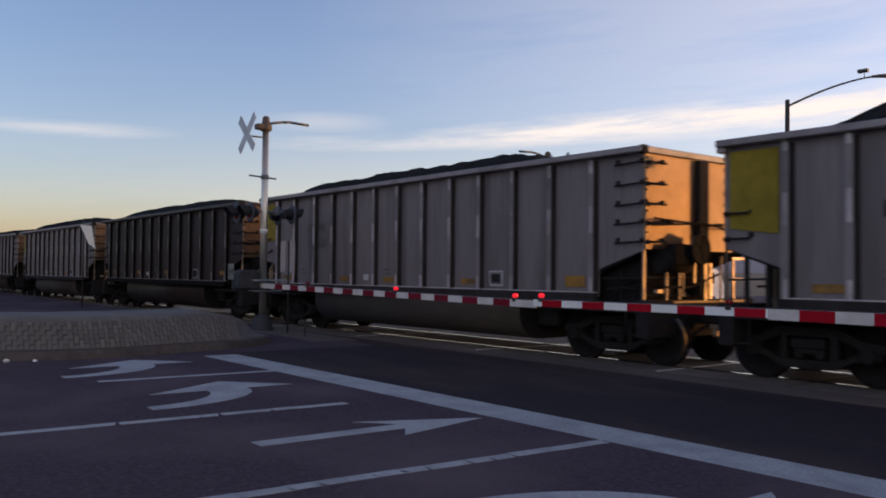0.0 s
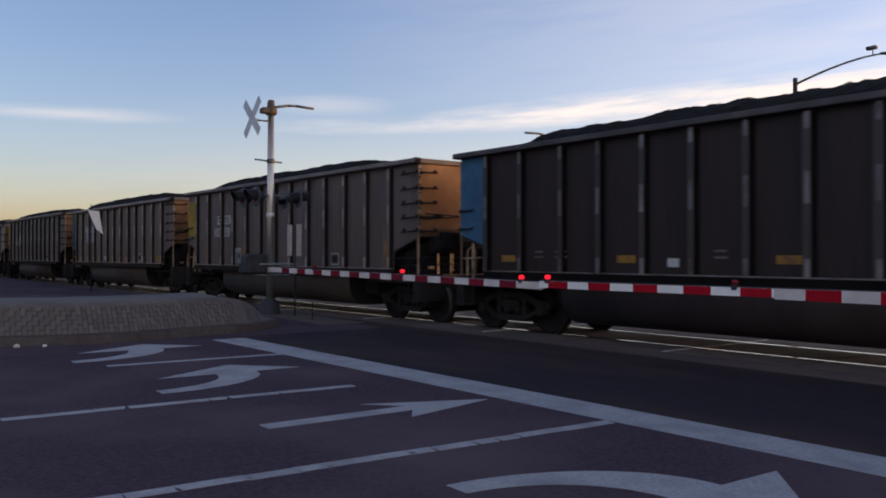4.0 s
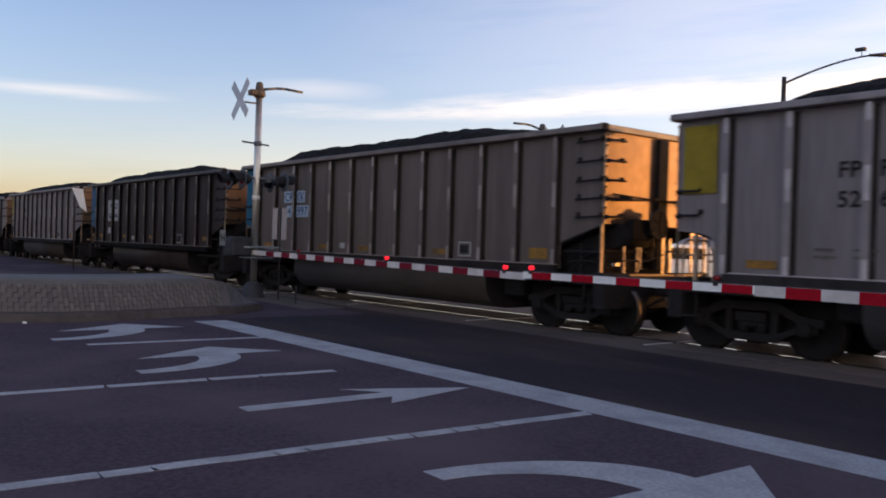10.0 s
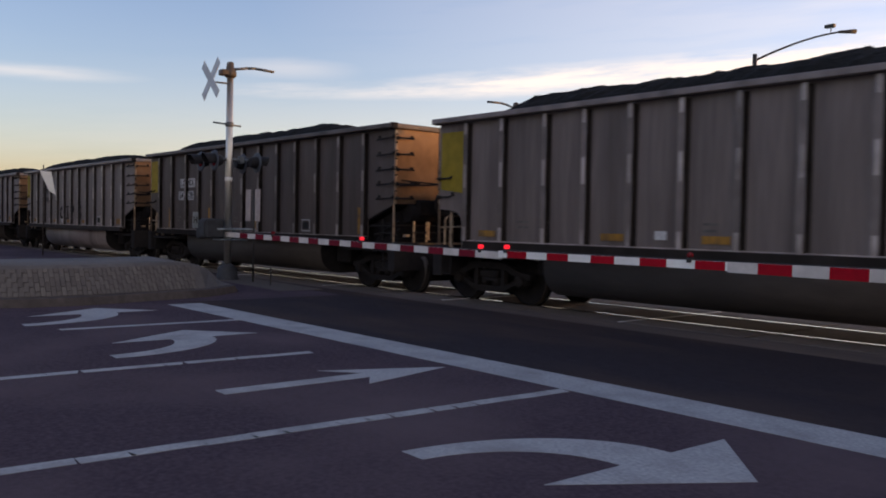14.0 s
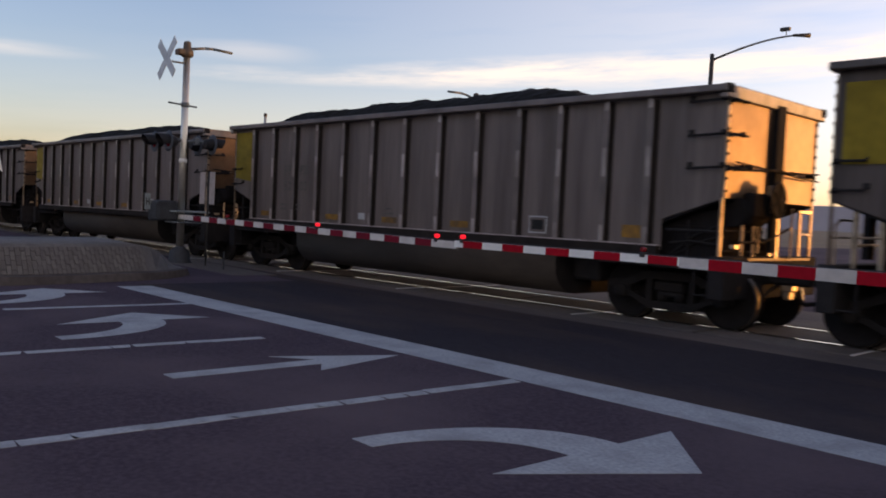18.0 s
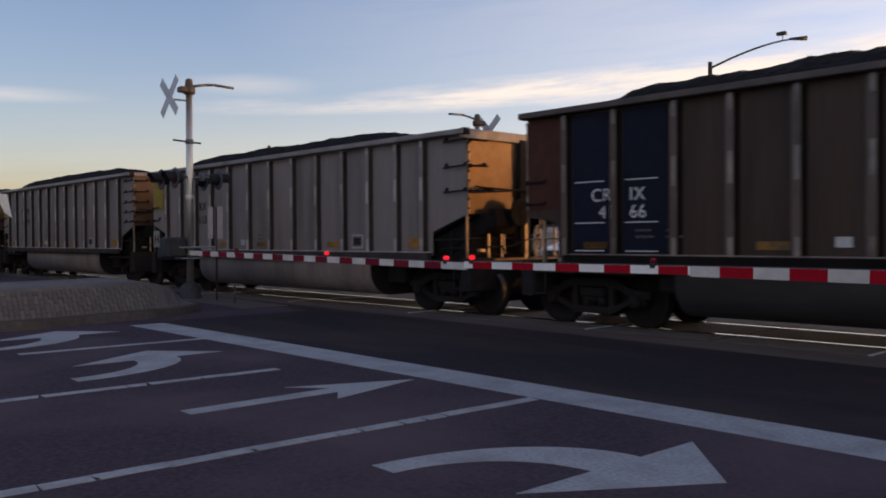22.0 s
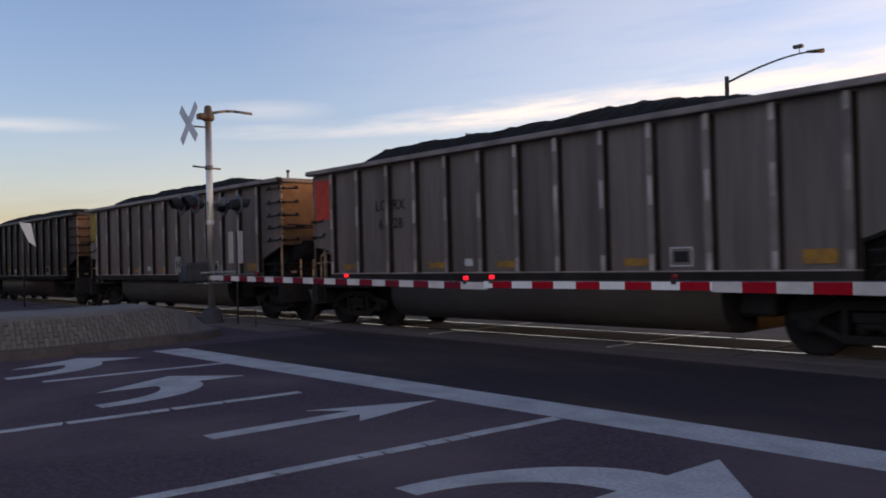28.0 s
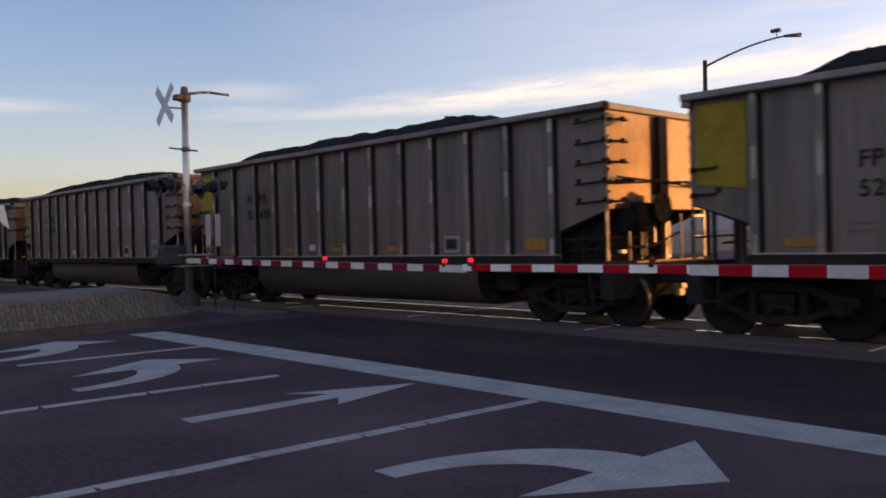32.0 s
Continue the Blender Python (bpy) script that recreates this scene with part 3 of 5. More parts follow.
# ---- crossing signal ----
def crossbuck(parent, y, z, mat, facing):
    for s in (1, -1):
        bm = B()
        prism(bm, [(-0.115, -0.61), (0.115, -0.61), (0.115, 0.61), (-0.115, 0.61)], 1, -0.004, 0.004)
        part("blade", bm, mat, parent, "weathered white crossbuck blade", pose(0, y + (0.006 if s > 0 else -0.006), z, 0, 48 * s, 0))
    bm = B()
    for x, dz in ((0.02, 0.0),):
        pipe(bm, [(x, 0, z - 0.06), (x, y, z - 0.06)], 0.022)
        pipe(bm, [(x, 0, z + 0.16), (x, y * 0.5, z + 0.16)], 0.016)
    part("sign_bracket", bm, M["steelgrey"], parent)


def signal_lamp(parent, x, y, z, face, lit):
    """One flasher: a round back disc, the lamp body, its hood and lens; face: -1 looks to -y, 1 to +y."""
    lamp = part("flasher", lathe(B(), [(0.10, -0.16 * face), (0.13, -0.10 * face), (0.15, 0.0), (0.15, 0.03 * face)], 20, "y"), M["hood"], parent, "dark flasher lamp body", pose(x, y, z))
    part("back_disc", lathe(B(), [(0.20, 0.0), (0.25, 0.008 * face), (0.25, 0.016 * face), (0.20, 0.022 * face)], 28, "y"), M["disc"], lamp, "round grey signal back disc", pose(0, 0.02 * face, 0))
    bm = B()
    n, r = 14, 0.16
    rings = []
    for d in (0.03, 0.34):
        rings.append([bm.verts.new((r * math.cos(a), d * face if d < 0.1 else face * (d - 0.16 * (1 - math.sin(a)) / 2), r * math.sin(a))) for a in np.linspace(-0.5, math.pi + 0.5, n)])
        rings.append([bm.verts.new((0.94 * r * math.cos(a), d * face if d < 0.1 else face * (d - 0.16 * (1 - math.sin(a)) / 2), 0.94 * r * math.sin(a))) for a in np.linspace(-0.5, math.pi + 0.5, n)])
    a0, a1, b0, b1 = rings
    for i in range(n - 1):
        for p, q in ((a0, b0), (a1, b1), (b0, b1)):
            bm.faces.new((p[i], p[i + 1], q[i + 1], q[i]))
    part("hood", bm, M["hood"], lamp)
    part("lens", lathe(B(), [(0.145, 0.0), (0.13, 0.02 * face), (0.08, 0.04 * face), (0.01, 0.045 * face)], 20, "y"), M["lamp_dim"], lamp, "dark red lens", pose(0, 0.035 * face, 0))


def crossing_signal():
    ob = thing("crossing_signal", None, None, "galvanised crossing signal mast with crossbuck and flashers", "crossing signal", "crossing signals")
    part("mast", tube(B(), (0, 0, 0.3), (0, 0, 5.02), 0.088, 0.080, 28), M["mast"], ob, "galvanised steel mast, scuffed")
    part("clamp", lathe(B(), [(0.087, 2.42), (0.099, 2.43), (0.099, 2.52), (0.087, 2.53)], 16), M["white"], ob, "white sleeve round the mast")
    part("foundation", lathe(B(), [(0.30, -0.15), (0.30, 0.02), (0.26, 0.05), (0.24, 0.28), (0.15, 0.36), (0.10, 0.40)], 20), M["case"], ob, "dark cast junction base")
    # head with its bell
    bm = B()
    lathe(bm, [(0.10, 4.96), (0.15, 5.00), (0.15, 5.12), (0.10, 5.17), (0.085, 5.32), (0.05, 5.35)], 16)
    box(bm, -0.12, -0.26, 5.00, 0.12, 0.02, 5.14, 0.02)
    part("bell", bm, M["bellmetal"], ob, "weathered warning bell housing")
    bm = B()
    pipe(bm, [(0, 0.05, 5.17), (0, 0.45, 5.25), (0, 0.66, 5.27), (0.0, 1.18, 5.25)], 0.034, 8)
    part("top_arm", bm, M["steelgrey"], ob, "thin grey arm at the mast's head")
    bm = B()
    pipe(bm, [(0, -0.42, 3.84), (0, 0.30, 3.80)], 0.022)
    lathe(bm, [(0.085, 3.76), (0.10, 3.78), (0.10, 3.86), (0.085, 3.88)], 14)
    part("step_bar", bm, M["steelgrey"], ob)
    crossbuck(ob, -0.50, 4.87, M["signgrey"], -1)
    # flashers before and behind the mast
    for face in (-1, 1):
        bm = B()
        pipe(bm, [(0, 0, 2.96), (0, 0.40 * face, 2.96)], 0.035)
        pipe(bm, [(-0.45, 0.40 * face, 2.96), (0.45, 0.40 * face, 2.96)], 0.030)
        box(bm, -0.07, 0.32 * face - 0.06, 2.88, 0.07, 0.32 * face + 0.06, 3.06, 0.01)
        part("crossarm", bm, M["steelgrey"], ob)
        for x in (-0.40, 0.40):
            signal_lamp(ob, x, 0.52 * face, 2.90, face, False)
    return ob


signal = crossing_signal()
signal.matrix_basis = pose(-19.60, 8.90, 0)
far_signal = copy_thing(signal, pose(-19.22, 18.2, -0.06, 0, 0, 180))
tagged(far_signal, "galvanised crossing signal mast beyond the track")


pole = thing("signal_pole", None, None, "pale signal pole with a dark cap beyond the track", "signal pole")
pole.matrix_basis = pose(-32.0, 18.1, -0.02)
part("mast", tube(B(), (0, 0, -0.1), (0, 0, 5.22), 0.065, 0.055, 16), M["mast"], pole)
part("cap", lathe(B(), [(0.058, 5.18), (0.075, 5.20), (0.075, 5.28), (0.05, 5.31)], 14), M["bellmetal"], pole, "dark cap")


def gate_machine(x, y, flip):
    ob = thing("gate_machine", None, None, "grey gate machine with counterweights on the signal mast", "gate machine", "gate machines")
    ob.matrix_basis = pose(x, y, 0, 0, 0, 180 if flip else 0)
    part("case", box(B(), -0.20, -0.62, 1.02, 0.22, -0.14, 1.50, 0.04), M["case"], ob, "dark grey machine case")
    part("case_door", box(B(), -0.14, -0.645, 1.10, 0.16, -0.622, 1.44, 0.008), M["case"], ob)
    part("label_bracket", box(B(), -0.90, -0.36, 1.40, -0.86, -0.10, 1.46), M["steelgrey"], ob)
    tag = part("label_plate", box(B(), -0.86, -0.52, 1.25, -0.85, -0.375, 1.65), M["steelplate"], ob, "white plate with dark marks")
    for y in (-0.497, -0.425):
        part("plate_mark", box(B(), -0.8495, y, 1.36, -0.846, y + 0.026, 1.54), M["black"], tag)
    part("plate_mark", box(B(), -0.8495, -0.470, 1.435, -0.846, -0.426, 1.465), M["black"], tag)
    part("mounting_plate", box(B(), -0.22, -0.34, 1.225, 0.26, 0.66, 1.27, 0.008), M["steelplate"], ob, "flat steel bracket")
    part("mounting_plate", box(B(), -0.22, -0.26, 0.97, 0.26, 0.46, 1.0, 0.008), M["steelplate"], ob, "flat steel bracket")
    for s in (-0.24, 0.30):
        bm = B()
        prism(bm, [(0.05, 1.06), (0.05, 1.20), (-0.95, 1.28), (-1.05, 1.20), (-0.95, 1.10)], 1, s - 0.02, s + 0.02)
        part("counterweight_arm", bm, M["steelgrey"], ob)
        part("counterweight", box(B(), -1.12, s - 0.09, 0.98, -0.82, s + 0.09, 1.46, 0.03), M["case"], ob, "blue grey iron counterweight")
    part("shaft", tube(B(), (0, -0.34, 1.12), (0, 0.40, 1.12), 0.05, n=14), M["galv"], ob)
    return ob


gate_machine(-19.60, 8.86, False)

STRIPE = 0.4064


def gate_arm(name, x_tip, x_root, y, lengths, reds, band, lamps, label, red):
    """A straight arm from its root to its tip. lengths: (x, x, top, top, bottom, bottom, colour, label) of each length of it; reds: where a red band begins."""
    ob = thing(name, None, None, label, "crossing gate", "crossing gates")
    ob.matrix_basis = Matrix.Translation((x_root, y, 1.1))

    def edges(x):
        for a, b, ta, tb, ba, bb, *_ in lengths:
            if a - 1e-6 <= x <= b + 1e-6:
                f = (x - a) / (b - a)
                return ta + (tb - ta) * f - 1.1, ba + (bb - ba) * f - 1.1

    for a, b, ta, tb, ba, bb, mat, words in lengths:
        part("bar", prism(B(), [(a - x_root, ba - 1.1), (b - x_root, bb - 1.1), (b - x_root, tb - 1.1), (a - x_root, ta - 1.1)], 1, -0.022, 0.022), M[mat], ob, words)
    for x in reds:
        (t0, b0), (t1, b1) = edges(x + 0.002), edges(x + band - 0.002)
        a, b = x - x_root, x - x_root + band
        part("red_band", prism(B(), [(a, b0), (b, b1), (b, t1), (a, t0)], 1, -0.026, -0.0225), M[red], ob, "dulled red band" if red == "band_red_old" else "red reflective band")
    for x, lit in lamps:
        a, z = x - x_root, edges(x)[0]
        lamp = part("gate_lamp", box(B(), a - 0.035, -0.040, z - 0.03, a + 0.035, 0.03, z + 0.032, 0.006), M["black"], ob, "black lamp base")
        part("lens", lathe(B(), [(0.022, -0.044), (0.032, -0.034), (0.035, 0.0), (0.032, 0.034), (0.022, 0.044)], 16, "y", (a, 0, z + 0.064)), M["lamp_red" if lit else "lamp_dim"], lamp,
             "glowing red lamp" if lit else "unlit red lamp")
    cable = [(x - x_root, 0.03, edges(x)[0] + dz) for x, dz in ((x_root, 0.012), ((x_tip + x_root) / 2, 0.006), (x_tip, 0.012))]
    part("lamp_cable", pipe(B(), cable, 0.008, 6), M["black"], ob)
    return ob


gate_arm("crossing_gate", -9.52, -19.45, 8.79, [(-19.45, -9.52, 1.1775, 1.144, 1.0625, 1.036, "band_old", "greyed white gate arm")], [-10.51 - 2 * STRIPE * i for i in range(11)], STRIPE,
         [(-10.0, True), (-13.41, True), (-17.0, False)], "red and white striped gate arm, lowered, with red lamps", "band_red_old")
top2 = lambda x: 1.168 + 0.0113 * (x + 9.29)
gate_arm("crossing_gate", -9.52, 1.0, 8.75, [(-9.52, -5.575, top2(-9.52), top2(-5.575), top2(-9.52) - 0.100, top2(-5.575) - 0.101, "band_white", "bright white reflective tip"),
                                              (-5.575, 1.0, top2(-5.575) + 0.002, top2(1.0), top2(-5.575) - 0.119, top2(1.0) - 0.168, "band_old", "older greyed and taller length of gate arm")],
         [-9.32 + 0.8263 * i for i in range(12)], 0.411, [(-9.36, True), (-6.10, False)], "red and white striped gate arm, lowered, of bright white", "band_red")
# the far right machine that carries the second arm
m2 = gate_machine(1.25, 8.80, True)
part("post", tube(B(), (0, 0, -0.02), (0, 0, 2.2), 0.08, n=16), M["galv"], m2)

# marker with two pale strips, and a short stake
ob = thing("marker_post", None, None, "thin dark post carrying two upright pale strips", "marker post")
ob.matrix_basis = pose(-18.60, 9.10, 0)
part("post", tube(B(), (0, 0, -0.05), (0, 0, 2.22), 0.022, n=10), M["black"], ob)
for x in (-0.25, 0.25):
    part("strip", box(B(), x - 0.13, -0.035, 1.46, x + 0.13, -0.022, 2.22, 0.003), M["strip"], ob, "pale upright strip")
thing("stake", tube(B(), (-17.5, 9.0, -0.05), (-17.5, 9.0, 0.42), 0.016, n=8), M["black"], "short thin dark stake", "stake")
slab("signal_pad", -20.4, -16.2, 8.55, 9.6, -0.1, 0.008, M["panel"], "worn concrete pad round the signal mast", "pad")


# ---- street lamp beyond the track ----
def street_lamp():
    ob = thing("street_lamp", None, None, "dark bronze street lamp with a long rising arm", "street lamp")
    ob.matrix_basis = pose(-21.63, 35.46, 0)
    part("base", lathe(B(), [(0.28, -0.1), (0.28, 0.25), (0.20, 0.32)], 16), M["bronze"], ob)
    part("pole", tube(B(), (0, 0, 0.2), (0, 0, 9.52), 0.13, 0.10, 14), M["bronze"], ob)
    bm = B()
    end = Vector((2.61, 3.18, 10.60))
    pts = []
    for i in range(13):
        f = i / 12
        pts.append((end.x * f, end.y * f, 9.22 + 1.41 * (1 - (1 - f) ** 1.5)))
    sweep(bm, pts, 0.055, 0.037, 10)
    part("arm", bm, M["bronze"], ob)
    way = Vector((end.x, end.y, 0.25)).normalized()
    a, b = Vector(pts[-1]) - way * 0.35, Vector(pts[-1]) + way * 0.45
    head = part("lamp_head", tube(B(), a, b, 0.06, 0.11, 10), M["bronze"], ob, "flat dark lamp head")
    q = Vector(pts[10])
    bm = B()
    tube(bm, q, q + Vector((0, 0, 0.30)), 0.02, n=8)
    box(bm, q.x - 0.28, q.y - 0.10, q.z + 0.26, q.x + 0.18, q.y + 0.10, q.z + 0.42, 0.02)
    part("sensor", bm, M["bronze"], ob, "small detector on the arm")
    return ob


street_lamp()

# white sign board by the far roadway
ob = thing("road_sign", None, None, "blank pale board hanging aslant on a thin post", "road sign")
ob.matrix_basis = pose(-34.5, 8.2, 0, 0, 0, 66)
part("post", tube(B(), (0, 0, -0.2), (0, 0, 3.3), 0.022, n=10), M["bronze"], ob)
part("board", prism(B(), [(-0.24, 0.50), (0.16, 0.40), (0.20, -0.50), (-0.02, -0.28)], 1, -0.03, -0.012), M["white"], ob, "pale sign board, hanging aslant", pose(0.18, -0.035, 2.62, 0, -8, 0))


# ---- the waiting car beyond the track ----
def suv(x, y, turn, label):
    ob = thing("sport_utility_car", None, None, label, "car")
    ob.matrix_basis = pose(x, y, 0, 0, 0, turn)
    bm = B()
    prism(bm, [(-2.3, 0.45), (2.3, 0.45), (2.36, 0.7), (2.25, 1.0), (1.2, 1.12), (0.55, 1.66), (-1.9, 1.72), (-2.3, 1.1)], 1, -0.9, 0.9)
    bmesh.ops.bevel(bm, geom=list(bm.edges), offset=0.06, segments=2, affect="EDGES")
    part("body", bm, M["car_white"], ob, "white painted car body")
    bm = B()
    prism(bm, [(1.19, 1.15), (0.60, 1.60), (0.56, 1.60), (1.14, 1.15)], 1, -0.75, 0.75)
    part("windscreen", bm, M["glass_dark"], ob, "dark windscreen", pose(0.03, 0, 0.012))
    for s in (-1, 1):
        part("headlight", box(B(), 2.26, s * 0.72 - 0.16, 0.78, 2.36, s * 0.72 + 0.16, 0.95, 0.02), M["white"], ob, "clear headlight")
        part("side_glass", box(B(), -1.6, s * 0.905 - 0.004, 1.16, 0.5, s * 0.905 + 0.004, 1.58, 0.003), M["glass_dark"], ob)
        for xx in (-1.45, 1.45):
            part("wheel", lathe(B(), [(0.20, -0.10), (0.36, -0.11), (0.36, 0.11), (0.20, 0.10)], 20, "y", (xx, s * 0.80, 0.36)), M["black"], ob)
    part("grille", box(B(), 2.33, -0.5, 0.62, 2.375, 0.5, 0.92, 0.01), M["black"], ob, "black grille")
    return ob


suv(-20.6, 25.8, -90, "white sport utility car waiting beyond the track")


# ---- coal train ----
PITCH, BODY, HALF, SILL = 15.417, 13.89, 1.62, 1.18
HEIGHT = {"plain": 3.70, "low": 3.60, "tall": 3.755}
BAY = BODY / 14
# rib centres behind the front, for the two makes of car
RIB_ROWS = {"plain": (0.90, 1.91, 3.01, 3.93, 4.90, 5.87, 6.84, 7.80, 8.79, 9.74, 10.74, 11.76, 12.79),
            "low": (1.03, 1.95, 2.88, 3.80, 4.80, 5.83, 6.87, 7.91, 8.94, 9.97, 10.90, 11.84, 12.66)}
RIB_ROWS["tall"] = RIB_ROWS["plain"]
mesh_box = {}


def solid(key, mat, *b, bevel=0.0):
    """A shared mesh of a plain bar."""
    k = (key, mat) + b
    if k not in mesh_box:
        mesh_box[k] = finish(box(B(), *b, bevel), key, M[mat])
    return mesh_box[k]


def coal_mesh(seed):
    rnd, TOP = random.Random(seed), 3.70
    bm = B()
    nx, ny = 130, 16
    peak, a0, a1 = 0.42 + 0.06 * rnd.random(), 0.1 + 0.4 * rnd.random(), 2.2 + 0.3 * rnd.random()
    b0, b1 = 9.0 + 0.6 * rnd.random(), 12.5 + 0.7 * rnd.random()
    grid = []
    for i in range(nx + 1):
        x = 0.25 + (BODY - 0.5) * i / nx
        f = min(1, max(0, (x - a0) / (a1 - a0))) if x < 7 else min(1, max(0, (b1 - x) / (b1 - b0)))
        f = 1 - (1 - f) ** 2.0
        row = []
        for j in range(ny + 1):
            y = -HALF + 0.15 + (2 * HALF - 0.3) * j / ny
            c = 1 - (abs(y) / (HALF - 0.12)) ** 2.2
            n = noise.noise(Vector((x * 1.1 + seed * 9, y * 1.1, seed))) * 0.045 + noise.noise(Vector((x * 4 + seed, y * 4, 3))) * 0.025
            n += noise.noise(Vector((x * 13 + seed, y * 13, 5))) * 0.04
            z = TOP - 0.42 + f * (0.34 + (peak + 0.08) * max(0, c) ** 0.7) + n * (0.4 + f)
            row.append(bm.verts.new((x, y, z)))
        grid.append(row)
    for a, b in zip(grid, grid[1:]):
        for j in range(ny):
            bm.faces.new((a[j], b[j], b[j + 1], a[j + 1]))
    for n in range(90):          # lumps lying on the chord and the crest
        side = n < 55
        x = rnd.uniform(a1, b0)
        y = rnd.uniform(-HALF - 0.05, -HALF + 0.12) if side else rnd.uniform(-1.0, 1.0)
        i, j = int((x - 0.25) / (BODY - 0.5) * nx), int((y + HALF - 0.15) / (2 * HALF - 0.3) * ny)
        z = TOP + 0.02 if side else grid[min(nx, max(0, i))][min(ny, max(0, j))].co.z
        r = rnd.uniform(0.015, 0.045)
        tip = [bm.verts.new((x + r * rnd.uniform(0.6, 1.3) * a, y + r * rnd.uniform(0.6, 1.3) * b, z + r * rnd.uniform(0.5, 1.0) * c)) for a, b, c in
               ((1, 0, 0), (-1, 0, 0), (0, 1, 0), (0, -1, 0), (0, 0, 1), (0, 0, -1))]
        for a in (0, 1):
            for b in (2, 3):
                for c in (4, 5):
                    bm.faces.new((tip[a], tip[b], tip[c]))
    return finish(bm, "coal_load", M["coal"])


COAL = [coal_mesh(s) for s in range(5)]


def make_truck(parent, x):
    tr = shared("truck", solid("bolster", "under", -0.16, -1.05, 0.42, 0.16, 1.05, 0.66, bevel=0.03), parent, pose(x, 0, 0), "black freight truck")
    if "frame" not in mesh_box:
        bm = B()
        prism(bm, [(-1.16, 0.50), (-1.16, 0.62), (-0.80, 0.66), (-0.45, 0.82), (0.45, 0.82), (0.80, 0.66), (1.16, 0.62), (1.16, 0.50), (0.78, 0.54), (0.42, 0.69), (-0.42, 0.69), (-0.78, 0.54)], 1, -0.08, 0.08)
        prism(bm, [(-1.06, 0.40), (-1.06, 0.49), (-0.72, 0.47), (-0.40, 0.34), (0.40, 0.34), (0.72, 0.47), (1.06, 0.49), (1.06, 0.40), (0.70, 0.37), (0.38, 0.22), (-0.38, 0.22), (-0.70, 0.37)], 1, -0.08, 0.08)
        for x in (-0.38, 0.38):
            box(bm, x - 0.055, -0.07, 0.32, x + 0.055, 0.07, 0.71, 0.01)
            lathe(bm, [(0.085, 0.345), (0.085, 0.50)], 10, "z", (x * 0.42, 0, 0))
            box(bm, x * 2.34 - 0.15, -0.075, 0.385, x * 2.34 + 0.15, 0.075, 0.60, 0.02)
            for d in (-1, 1):
                lathe(bm, [(0.12, 0.0), (0.12, 0.05 * d), (0.09, 0.08 * d), (0.03, 0.085 * d)], 12, "y", (x * 2.34, 0.07 * d, 0.46))
        box(bm, -0.26, -0.10, 0.505, 0.26, 0.10, 0.66, 0.02)
        mesh_box["frame"] = finish(bm, "side_frame", M["truck"])
        bm = B()
        lathe(bm, [(0.10, -0.09), (0.12, -0.07), (0.36, -0.035), (0.40, -0.07), (0.455, -0.07), (0.46, 0.05), (0.49, 0.055), (0.49, 0.085), (0.38, 0.085), (0.34, 0.05), (0.12, 0.07), (0.10, 0.09)], 28, "y")
        mesh_box["wheel"] = finish(bm, "wheel", M["wheel"])
        mesh_box["rim"] = finish(lathe(B(), [(0.452, -0.072), (0.4605, -0.065), (0.4615, 0.045), (0.452, 0.052)], 28, "y", caps=False), "tread", M["tread"])
        mesh_box["axle"] = finish(tube(B(), (0, -1.02, 0), (0, 1.02, 0), 0.075, n=12), "axle", M["under"])
    shared("brake_rigging", solid("brake_rigging", "under", -0.62, -0.62, 0.20, 0.62, 0.62, 0.70, bevel=0.05), tr, pose(0, 0, 0))
    for y in (-0.98, 0.98):
        shared("side_frame", mesh_box["frame"], tr, pose(0, y, 0))
    for xx in (-0.89, 0.89):
        shared("axle", mesh_box["axle"], tr, pose(xx, 0, 0.46))
        for s in (-1, 1):
            shared("wheel", mesh_box["wheel"], tr, pose(xx, s * 0.745, 0.46, 0, 0, 0 if s < 0 else 180))
            shared("tread", mesh_box["rim"], tr, pose(xx, s * 0.745, 0.46, 0, 0, 0 if s < 0 else 180))
    return tr


